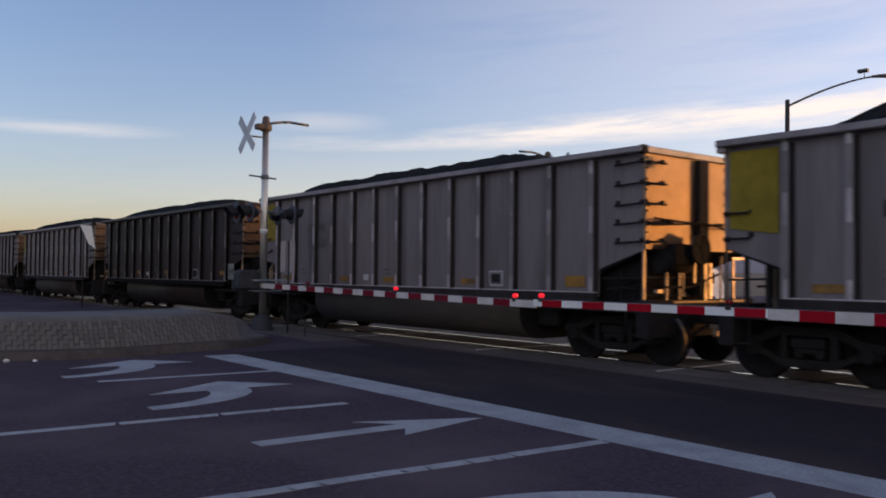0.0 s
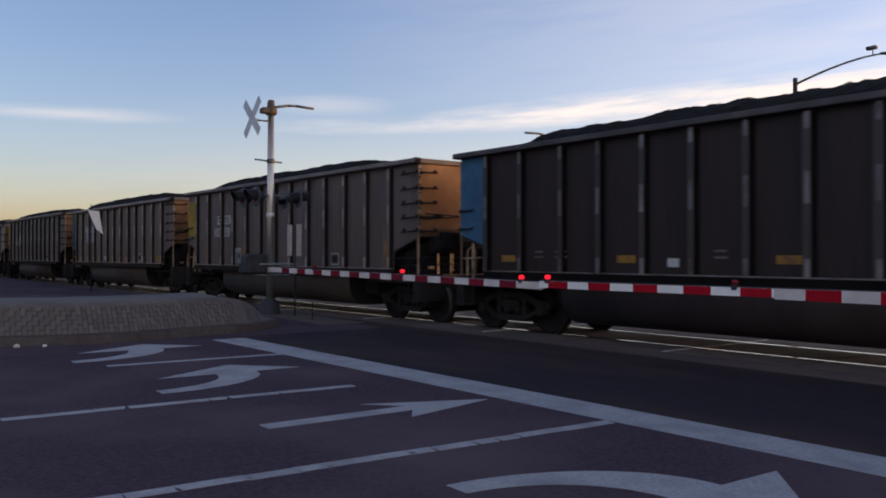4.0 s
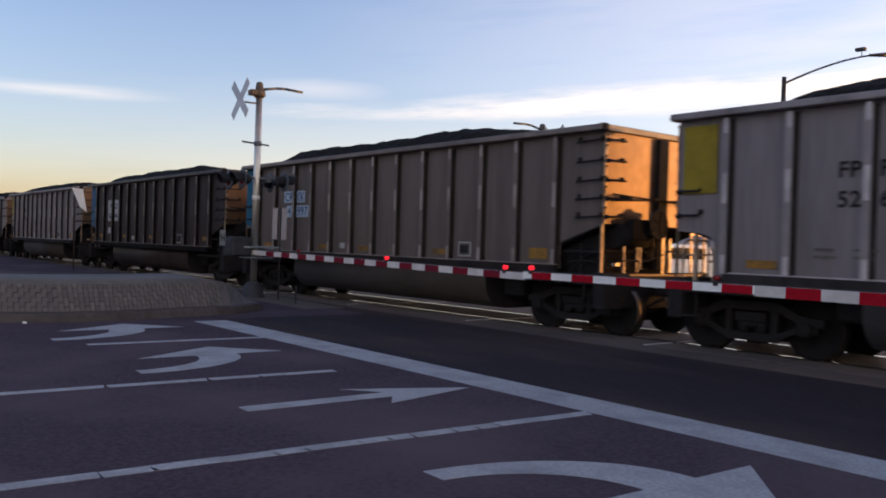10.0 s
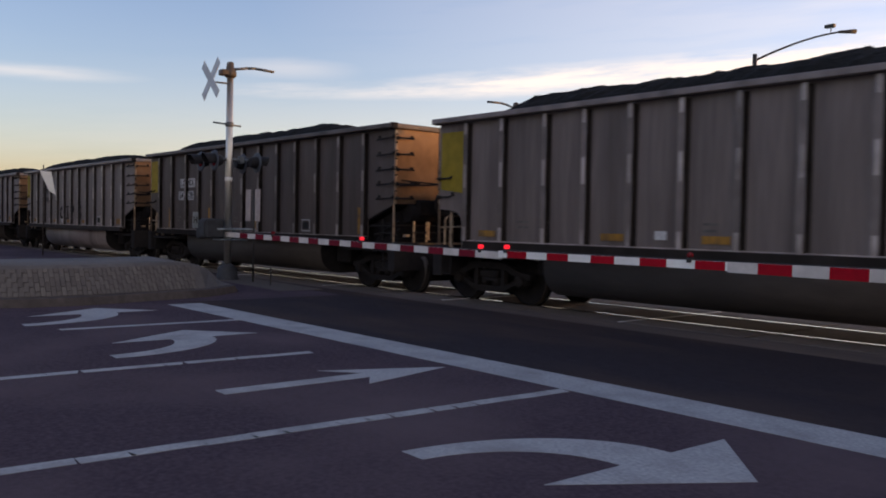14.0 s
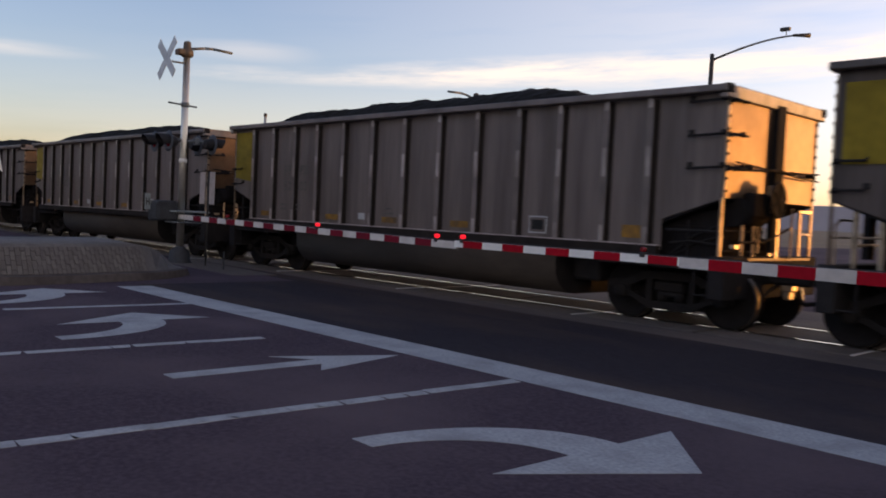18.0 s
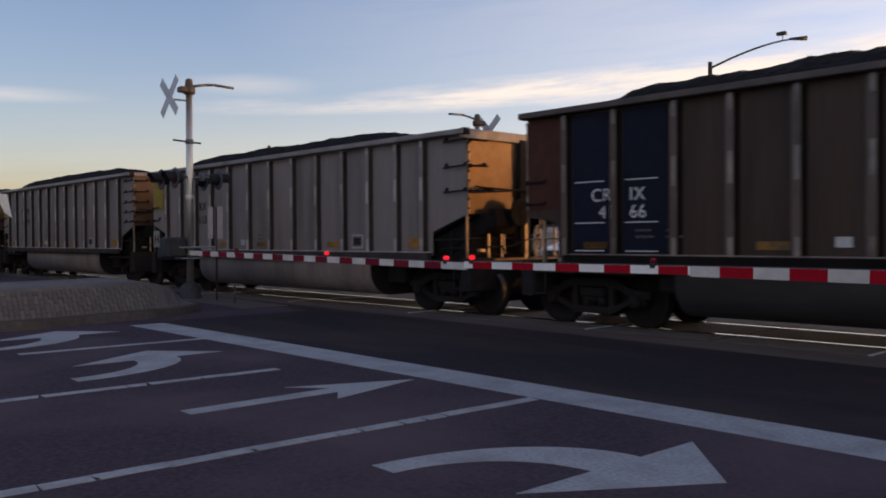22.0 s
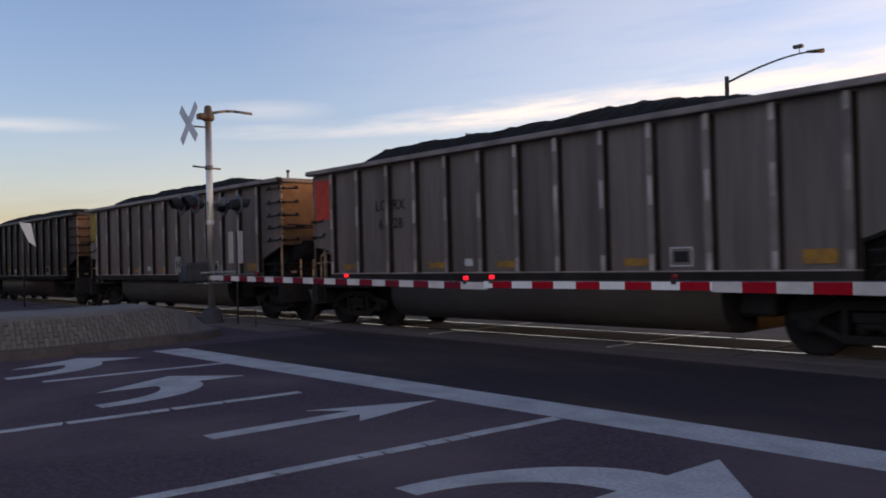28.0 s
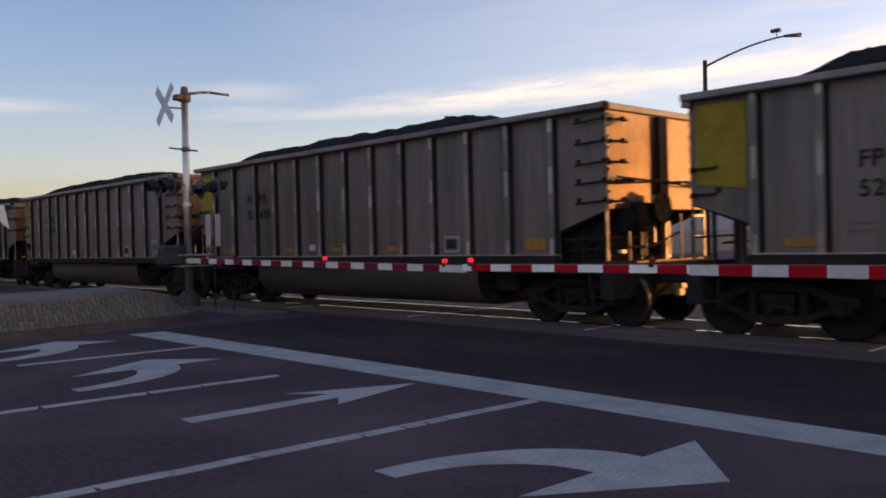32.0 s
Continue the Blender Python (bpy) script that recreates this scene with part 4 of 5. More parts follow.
def make_gondola(tone, make, name="coal_gondola"):
    """One bathtub gondola, its front at x = 0, the rail's head at z = 0."""
    side, rib = M["side_" + tone], M["rib_" + tone]
    car = new(name)
    W, TOP, RIBX = HALF - 0.10, HEIGHT[make], RIB_ROWS[make]
    for s in (-1, 1):        # side sheets, cut away towards the ends
        bm = B()
        front = [(0.03, 1.98), (BAY, 1.66), (BAY, SILL)] if make != "plain" else [(0.03, 1.88), (0.46, 1.84), (0.60, 1.80), (0.68, 1.72), (0.72, 1.60), (0.72, SILL)]
        prism(bm, [(0.03, TOP), *front, (BODY - BAY, SILL), (BODY - BAY, 1.66), (BODY - 0.03, 1.98), (BODY - 0.03, TOP)], 1, s * W - 0.012, s * W + 0.012)
        skin = []
        for i in range(12 * 8 + 1):
            n, u = min(i // 8, 11), i / 8
            row, x = [], RIBX[n] + (u - n) * (RIBX[n + 1] - RIBX[n])
            for j in range(9):
                swell = 0.022 * abs(math.sin(math.pi * u)) ** 1.2 * math.sin(math.pi * j / 8) ** 0.6
                row.append(bm.verts.new((x, s * (W + 0.0125 + swell), SILL + 0.02 + (TOP - SILL - 0.10) * j / 8)))
            skin.append(row)
        for a, b in zip(skin, skin[1:]):
            for j in range(8):
                f = bm.faces.new((a[j], b[j], b[j + 1], a[j + 1]) if s < 0 else (a[j], a[j + 1], b[j + 1], b[j]))
                f.smooth = True
        part("side_sheet", bm, side, car, "weathered side sheets, bulging between the ribs")
        part("top_chord", box(B(), -0.06, s * HALF - 0.10, TOP - 0.085, BODY + 0.06, s * HALF + 0.055, TOP + 0.02, 0.015), M["chord_" + tone], car, "weathered top chord")
        part("side_sill", box(B(), 0.95, s * HALF - 0.10, SILL - 0.10, BODY - 0.95, s * HALF + 0.02, SILL + 0.06, 0.01), M["seam_" + tone], car, "dark side sill")
        part("sill_ledge", box(B(), 1.0, s * (HALF - 0.04) - 0.06, SILL + 0.061, BODY - 1.0, s * (HALF - 0.04) + 0.05, SILL + 0.078), M["edge_" + tone], car, "thin bright ledge")
    key = "rib" + tone + make
    if key not in mesh_box:
        bm = B()       # hat section with flanges
        w = 0.072
        prism(bm, [(-w - 0.05, 0.0), (-w - 0.05, -0.012), (-w, -0.012), (-w * 0.72, -0.085), (w * 0.72, -0.085), (w, -0.012), (w + 0.035, -0.012), (w + 0.035, 0.0)], 2, SILL + 0.03, TOP - 0.12)
        count = len(bm.faces)
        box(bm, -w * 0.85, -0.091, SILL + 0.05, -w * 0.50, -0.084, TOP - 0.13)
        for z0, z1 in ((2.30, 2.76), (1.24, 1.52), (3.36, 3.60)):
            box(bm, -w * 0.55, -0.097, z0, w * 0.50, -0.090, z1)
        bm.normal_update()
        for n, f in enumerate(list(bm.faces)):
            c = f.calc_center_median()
            # right flank painted in shade; plates lighter, as wear and painted highlights
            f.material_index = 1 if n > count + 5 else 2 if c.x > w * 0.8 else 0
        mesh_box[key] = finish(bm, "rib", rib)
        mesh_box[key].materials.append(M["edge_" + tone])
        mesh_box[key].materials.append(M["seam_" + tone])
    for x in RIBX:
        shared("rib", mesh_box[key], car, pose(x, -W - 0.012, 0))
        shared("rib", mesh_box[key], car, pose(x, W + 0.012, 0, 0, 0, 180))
    for x, s in ((0, 1), (BODY, -1)):      # end walls: upright sheet, then the slope sheet under it
        bm = B()
        prism(bm, [(x, TOP), (x + 0.03 * s, TOP), (x + 0.03 * s, 2.0), (x, 2.0)], 1, -W + 0.013, W - 0.013)
        part("end_sheet", bm, M["end_tin"] if s < 0 or tone in ("silver", "grey", "light", "pale") else side, car, "plain end sheet")
        bm = B()
        prism(bm, [(x + 0.04 * s, 2.0), (x + 2.4 * s, 1.12), (x + 2.37 * s, 1.09), (x, 1.97)], 1, -W + 0.013, W - 0.013)
        part("slope_sheet", bm, M["soot_shade"], car, "slope sheet, black with soot and painted shade")
        part("end_chord", box(B(), x - 0.07, -HALF - 0.05, TOP - (0.17 if make == "low" else 0.09), x + 0.07, HALF + 0.05, TOP + 0.025, 0.015), M["chord_" + tone], car)
        part("end_post", box(B(), min(x, x - 0.09 * s), -0.10, 1.2, max(x, x - 0.09 * s), 0.18, TOP - 0.1, 0.01), M["under"], car, "upright end post")
        for y in (-W, W):
            # front posts and struts get a darker material for the shade there
            part("corner_post", box(B(), x + 0.02 * s - 0.02, y - 0.02, 1.05, x + 0.02 * s + 0.02, y + 0.02, 2.0, 0.005), M["flange" if s < 0 else "fitting"], car, "bare metal corner post" if s < 0 else "corner post darkened for shade")
            bm = B()
            prism(bm, [(x - 0.012, y - 0.014 if y < 0 else y - 0.05), (x + 0.012, y - 0.014 if y < 0 else y - 0.05), (x + 0.012, y + 0.05 if y < 0 else y + 0.014), (x - 0.012, y + 0.05 if y < 0 else y + 0.014)], 2, 2.0, TOP - 0.13)
            part("corner_flange", bm, M["flange"] if y < 0 else side, car)
            bm = B()
            for j in range(9):
                lathe(bm, [(0.028, -0.020), (0.022, 0.020)], 6, "x", (x - 0.014 * s, y + (0.02 if y < 0 else -0.02), 2.1 + j * 0.18))
            rivets = part("rivets", bm, M["under"], car)
            rivets["kind"] = "stuff"
        part("end_sill", box(B(), min(x - 0.10 * s, x + 0.15 * s), -HALF + 0.04, 0.50, max(x - 0.10 * s, x + 0.15 * s), HALF - 0.04, 1.14, 0.015), M["under"], car)
        part("coupler", box(B(), min(x, x - 0.74 * s), -0.14, 0.72, max(x, x - 0.74 * s), 0.14, 1.0, 0.04), M["under"], car)
        part("platform", box(B(), min(x, x + 2.2 * s), -HALF + 0.12, 0.92, max(x, x + 2.2 * s), HALF - 0.12, 0.99), M["under"], car)
        part("air_hose", pipe(B(), [(x - 0.10 * s, 0.30, 0.72), (x - 0.30 * s, 0.30, 0.62), (x - 0.52 * s, 0.26, 0.42), (x - 0.72 * s, 0.20, 0.46)], 0.035, 6), M["under"], car, "hanging black air hose")
        for y in (-0.95, 0.55, 1.05):
            part("strut", box(B(), x + 0.5 * s - 0.028, y - 0.04, 1.0, x + 0.5 * s + 0.04, y + 0.04, 1.92, 0.006), M["flange" if s < 0 else "fitting"], car)
    # the tub under the sill
    bm = B()
    prof = [(-1.50, SILL - 0.02)] + [(-1.50 + 0.55 * (1 - math.cos(a)), 0.80 - 0.52 * math.sin(a)) for a in np.linspace(0, math.pi / 2, 7)]
    prof += [(-y, z) for y, z in prof[::-1]]
    prism(bm, prof, 0, 2.95, 10.85)
    tub = part("tub", bm, M["side_silver" if tone in ("light", "pale") else "side_dark" if tone == "dark" else "tub"], car, "rounded belly tub")
    # end faces painted dark, for the shade of the trucks
    tub.data.materials.append(M["under"])
    for p in tub.data.polygons:
        p.use_smooth = abs(p.normal.x) < 0.5
        p.material_index = 0 if abs(p.normal.x) < 0.5 else 1
    part("tub_end", box(B(), 2.35, -1.05, 0.62, 2.94, 1.05, 1.1, 0.05), M["under"], car)
    part("tub_end", box(B(), 10.86, -1.05, 0.55, 11.45, 1.05, 1.1, 0.05), M["under"], car)
    part("centre_sill", box(B(), 0.1, -0.25, 0.70, BODY - 0.1, 0.25, 1.0), M["under"], car)
    for x in (1.05, BODY - 1.08):
        make_truck(car, x)
    # grab irons and brake gear
    def iron(name, pts, r=0.019):
        bm = pipe(B(), pts, r, 6)
        if name == "grab_iron":          # bolted feet
            for q in (pts[0], pts[-1]):
                box(bm, q[0] - 0.045, q[1] - 0.035, q[2] - 0.04, q[0] + 0.045, q[1] + 0.035, q[2] + 0.04, 0.01)
        part(name, bm, M["under"], car)
    for z in (3.44, 3.08, 2.74, 2.42, 2.10) if make != "low" else (3.40, 2.90, 2.42):
        iron("grab_iron", [(BODY - 0.56, -W, z + 0.06), (BODY - 0.56, -W - 0.10, z), (BODY - 0.06, -W - 0.10, z + 0.02), (BODY - 0.04, -W, z + 0.05)])
        iron("grab_iron", [(BODY, -W + 0.05, z + 0.02), (BODY + 0.10, -W + 0.05, z + 0.02), (BODY + 0.10, -W + 0.46, z + 0.02), (BODY, -W + 0.46, z + 0.05)])
    for z in (2.50, 2.12):
        iron("grab_iron", [(0.44, -W, z + 0.06), (0.44, -W - 0.10, z), (0.04, -W - 0.10, z), (0.04, -W, z)])
    # open framework of the front platform
    bm = B()
    for x, y, w in ((0.30, -W + 0.10, 0.030), (0.62, -W + 0.16, 0.036), (0.34, 0.30, 0.030), (0.10, W - 0.35, 0.035)):
        box(bm, x - w, y - w, 0.99, x + w, y + w, 1.96 - 0.3 * x, 0.006)
    pipe(bm, [(-0.02, -W + 0.06, 1.50), (0.62, -W + 0.12, 1.52)], 0.016, 6)
    pipe(bm, [(0.10, -0.80, 1.40), (0.10, 0.95, 1.44)], 0.020, 6)
    part("platform_frame", bm, M["under" if make == "low" else "flange"], car, "open platform framework of worn posts")
    if make == "plain":
        # added box that stands in for the grey surface inside the front bay
        bm = box(B(), 0.44, -0.95, 1.0, 0.80, 0.95, 1.76, 0.03)
        box(bm, 0.40, -0.70, 1.06, 0.45, 0.60, 1.44, 0.01)
        part("tool_locker", bm, M["tub"], car, "grey steel box on the front platform")
    if make != "low":
        part("handrail", pipe(B(), [(0.02, -W + 0.16, 1.0), (0.02, -W + 0.16, 1.66), (0.06, -W + 0.22, 1.74), (0.06, -0.72, 1.74), (0.02, -0.66, 1.66), (0.02, -0.66, 1.0)], 0.019, 6), M["flange"], car, "bent bare metal handrail")
    iron("crossover_bar", [(BODY + 0.12, -W + 0.1, 2.52), (BODY + 0.12, 0.0, 2.46), (BODY + 0.12, W - 0.1, 2.52)], 0.016)
    iron("crossover_bar", [(BODY + 0.10, -W + 0.06, 2.40), (BODY + 0.16, -0.70, 2.44), (BODY + 0.16, -0.10, 2.50), (BODY + 0.16, 0.40, 2.42), (BODY + 0.10, W - 0.06, 2.40)], 0.015)
    for y in (-W + 0.55, 0.45, W - 0.35):
        part("bar_bracket", box(B(), BODY + 0.02, y - 0.06, 2.44, BODY + 0.15, y + 0.06, 2.50, 0.012), M["under"], car)
    for y in (-HALF - 0.058, HALF - 0.10):
        part("corner_cap", box(B(), BODY - 0.03, y, TOP - 0.10, BODY + 0.085, y + 0.158, TOP + 0.036, 0.012), M["under"], car, "dark cast corner cap")
    part("corner_bolt", box(B(), BODY - 0.005, -HALF - 0.064, TOP - 0.075, BODY + 0.035, -HALF - 0.056, TOP - 0.035), M["galv"], car, "bright bolt")
    part("wheel_bracket", box(B(), BODY + 0.10, -0.42, 1.82, BODY + 0.22, -0.22, 2.24, 0.03), M["flange"], car, "worn brake wheel bracket")
    wheel = part("brake_wheel", lathe(B(), [(0.245, -0.018), (0.285, 0.0), (0.245, 0.018), (0.235, 0.0)], 24, "x", (BODY + 0.26, -0.30, 2.02)), M["under"], car)
    bm = B()
    for k in range(5):
        a = 2 * math.pi * k / 5
        tube(bm, (BODY + 0.26, -0.30, 2.02), (BODY + 0.26, -0.30 + 0.25 * math.cos(a), 2.02 + 0.25 * math.sin(a)), 0.016, n=6)
    part("spoke", bm, M["under"], wheel)
    part("brake_housing", box(B(), BODY + 0.02, -0.98, 1.72, BODY + 0.20, -0.42, 2.10, 0.04), M["soot_shade"], car, "black brake housing")
    part("brake_shroud", tube(B(), (BODY - 0.05, -1.15, 1.80), (BODY - 0.05, -0.35, 1.80), 0.22, n=16), M["soot_shade"], car)
    part("brake_cylinder", tube(B(), (BODY - 1.6, -0.85, 1.32), (BODY - 0.5, -0.85, 1.32), 0.20, n=16), M["soot_shade"], car)
    # added block that fills the dark hollow, its shade put into the colour
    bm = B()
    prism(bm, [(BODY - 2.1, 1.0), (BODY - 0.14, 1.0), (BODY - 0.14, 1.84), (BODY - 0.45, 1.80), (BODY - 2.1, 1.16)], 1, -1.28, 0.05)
    part("equipment_bay", bm, M["soot_shade"], car, "black block filling the shaded end bay")
    part("air_reservoir", box(B(), BODY - 0.95, -1.30, 1.02, BODY - 0.35, -0.35, 1.62, 0.06), M["soot_shade"], car)
    part("valve_block", box(B(), BODY - 0.42, -0.30, 1.02, BODY - 0.08, 0.22, 1.42, 0.05), M["soot_shade"], car)
    part("lever_guide", box(B(), BODY - 1.9, -1.40, 1.02, BODY - 1.15, -0.6, 1.24, 0.04), M["soot_shade"], car)
    bm = B()
    for y0, z0, z1 in ((-1.36, 1.12, 1.62), (-1.40, 1.30, 1.30), (-1.33, 1.08, 1.44)):
        pipe(bm, [(BODY - 0.92, y0, z0), (BODY - 0.55, y0, (z0 + z1) / 2 + 0.04), (BODY - 0.10, y0 + 0.05, z1)], 0.018, 6)
    pipe(bm, [(BODY - 0.62, -1.38, 1.02), (BODY - 0.62, -1.38, 1.66)], 0.022, 6)
    pipe(bm, [(BODY + 0.06, -1.10, 1.36), (BODY + 0.10, -0.40, 1.36), (BODY + 0.10, 0.5, 1.60)], 0.02, 6)
    part("brake_piping", bm, M["under"], car)["kind"] = "stuff"
    bm = B()
    pipe(bm, [(BODY + 0.05, -1.0, 1.12), (BODY + 0.05, -1.0, 1.66)], 0.022, 6)
    pipe(bm, [(BODY + 0.12, -0.62, 1.20), (BODY + 0.12, -0.62, 1.60)], 0.013, 6)
    pipe(bm, [(BODY + 0.16, 0.42, 1.10), (BODY + 0.16, 0.42, 1.92)], 0.018, 6)
    pipe(bm, [(BODY + 0.04, -0.62, 1.05), (BODY + 0.04, -0.62, 1.72)], 0.02, 6)
    box(bm, BODY + 0.02, -1.28, 1.26, BODY + 0.10, -1.16, 1.32)
    # open gate frame on the far half of the platform
    box(bm, BODY - 0.015, 1.04, 1.14, BODY + 0.02, 1.085, 1.86, 0.006)
    box(bm, BODY - 0.015, 1.02, 1.86, BODY + 0.02, W - 0.02, 1.91, 0.006)
    pipe(bm, [(BODY + 0.02, 1.06, 1.52), (BODY + 0.02, W - 0.02, 1.50)], 0.014, 6)
    part("bare_fitting", bm, M["flange"], car, "bare metal brake fittings")["kind"] = "stuff"
    part("centre_strut", box(B(), BODY + 0.092, 0.02, 1.12, BODY + 0.11, 0.09, 2.0, 0.004), M["flange"], car, "bare metal centre strut")
    part("step_edge", box(B(), BODY + 0.101, -0.90, 1.085, BODY + 0.13, 1.25, 1.125), M["fitting"], car, "bare metal step edge")
    bm = box(B(), BODY + 0.28, -0.10, 0.62, BODY + 0.46, 0.10, 0.74, 0.02)
    box(bm, BODY + 0.31, -0.08, 0.49, BODY + 0.42, 0.08, 0.63, 0.02)
    part("knuckle", bm, M["flange"], car, "worn bright coupler carrier")
    iron("end_rail", [(BODY - 0.05, -W, 1.22), (BODY + 0.06, -0.35, 1.22)], 0.014)
    iron("end_rail", [(BODY - 0.05, -W, 1.52), (BODY + 0.06, -0.35, 1.52)], 0.018)
    iron("end_rail", [(BODY - 0.9, -W, 1.50), (BODY - 0.05, -W, 1.50)], 0.022)
    iron("step", [(BODY - 0.40, -W, 1.0), (BODY - 0.40, -W, 0.55), (BODY - 0.05, -W, 0.55), (BODY - 0.05, -W, 1.0)], 0.016)
    iron("step", [(0.40, -W, 1.0), (0.40, -W, 0.55), (0.05, -W, 0.55), (0.05, -W, 1.0)], 0.016)
    return car


FACE = -(HALF - 0.10) - 0.036      # the outer face of the near side sheet
glyphs = {}


def text_mesh(words, size, mat, bold):
    k = (words, size, mat, bold)
    if k not in glyphs:
        cu = bpy.data.curves.new("letters", "FONT")
        cu.body, cu.size, cu.extrude, cu.space_character = words, size, 0.0015, 1.08
        cu.offset = bold
        tmp = bpy.data.objects.new("letters", cu)
        me = bpy.data.meshes.new_from_object(tmp)
        bpy.data.objects.remove(tmp)
        me.materials.clear()
        me.materials.append(M[mat])
        xs = [v.co.x for v in me.vertices]
        glyphs[k] = (me, min(xs), max(xs))
    return glyphs[k]


def letter(car, words, x, z, size, mat, right=False, plate=None, bold=0.006):
    me, lo, hi = text_mesh(words, size, mat, bold)
    x0 = x - hi if right else x - lo
    if plate:
        me_p = solid("plate", plate, 0, -0.003, 0, round(hi - lo + 0.10, 3), 0.0, round(size * 0.92, 3))
        shared("stencil_plate", me_p, car, pose(x0 + lo - 0.05, FACE - 0.001, z - size * 0.12), "pale plate behind the letters")
    shared("lettering", me, car, pose(x0, FACE - 0.0065, z, 90, 0, 0), "stencilled reporting mark")


def plate(car, name, mat, x, z, w, h, depth=0.003, label=""):
    shared(name, solid(name, mat, 0, -depth, 0, w, 0, h), car, pose(x, FACE - 0.0015, z), label)


# k: tone, patch, patch kind, upper letters, lower letters, lettering style
CARS = {
    -4: ("silver", "yellow", "short", "", "", "ink"), -3: ("silver", "yellow", "short", "", "", "ink"),
    -2: ("dark", "", "", "", "", "ink"), -1: ("silver", "yellow", "short", "FP PX", "52 600", "faded"),
    0: ("silver", "yellow", "tall", "LC RX", "55 081", "ink"), 1: ("tan", "yellow", "tall", "FP PX", "518 75", "plate"),
    2: ("beige", "teal", "full", "CR IX", "41 981", "blueplate"), 3: ("taupe", "yellow", "tall", "FP PX", "518 62", "plate"),
    4: ("dark", "steelblue", "full", "", "", "ink"), 5: ("silver", "yellow", "tall", "", "", "faded"),
    6: ("silver", "yellow", "short", "FP PX", "52 364", "faded"), 7: ("silver", "yellow", "tall", "FP PX", "52 245", "ink"),
    8: ("silver", "yellow", "short", "FP PX", "52 400", "ink"), 9: ("dark", "steelblue", "full", "FL CX", "500 944", "bigplate"),
    10: ("beige", "blue", "full", "CR IX", "41 997", "blueplate"), 11: ("silver", "yellow", "short", "FP PX", "52 630", "ink"),
    12: ("silver", "yellow", "short", "LC RX", "55 203", "ink"), 13: ("light", "yellow", "short", "FP PX", "52 334", "ink"),
    14: ("tan", "yellow", "short", "LC RX", "542 78", "plate"), 15: ("grey", "yellow", "tall", "", "", "faded"),
    16: ("grey", "yellow", "short", "", "", "faded"), 17: ("grey", "yellow", "tall", "FP PX", "52 006", "faded"),
    18: ("grey", "yellow", "tall", "FP PX", "52 027", "faded"), 19: ("grey", "yellow", "tall", "FP PX", "52 051", "faded"),
    20: ("tan", "yellow", "short", "FP PX", "518 08", "lowplate"), 21: ("light", "maroon", "full", "CR IX", "40 771", "blue"),
    22: ("light", "yellow", "short", "FP PX", "52 619", "ink"), 23: ("light", "yellow", "short", "LC RX", "55 113", "ink"),
    24: ("brown", "", "panels", "CR IX", "41 66", "white"), 25: ("pale", "maroon", "square", "MB KX", "44 874", "ink"),
    26: ("tan", "brick", "short", "CI TC", "62 412", "faded"), 27: ("dark", "steelblue", "full", "FL CX", "", "plate"),
    28: ("dark", "steelblue", "full", "", "", "ink"), 29: ("grey", "yellow", "short", "", "", "faded"),
    30: ("grey", "red", "square", "LC RX", "61 28", "ink"), 31: ("grey", "yellow", "square", "LC RX", "55 235", "ink"),
    32: ("grey", "yellow", "short", "LC RX", "55 095", "ink"), 33: ("grey", "yellow", "square", "LC RX", "55 290", "ink"),
    34: ("grey", "yellow", "square", "FP PX", "52 428", "ink"), 35: ("grey", "yellow", "tall", "FP PX", "52", "ink"),
}
TONE_WORD = {"grey": "dark weathered aluminium coal gondola", "silver": "bare aluminium coal gondola, grimy", "light": "dull pale aluminium coal gondola", "pale": "clean whitish aluminium coal gondola", "beige": "dusty brown grey coal gondola", "tan": "dull tan grey coal gondola", "taupe": "dusty taupe grey coal gondola",
             "brown": "rust brown steel coal gondola", "dark": "sooty dark steel coal gondola"}


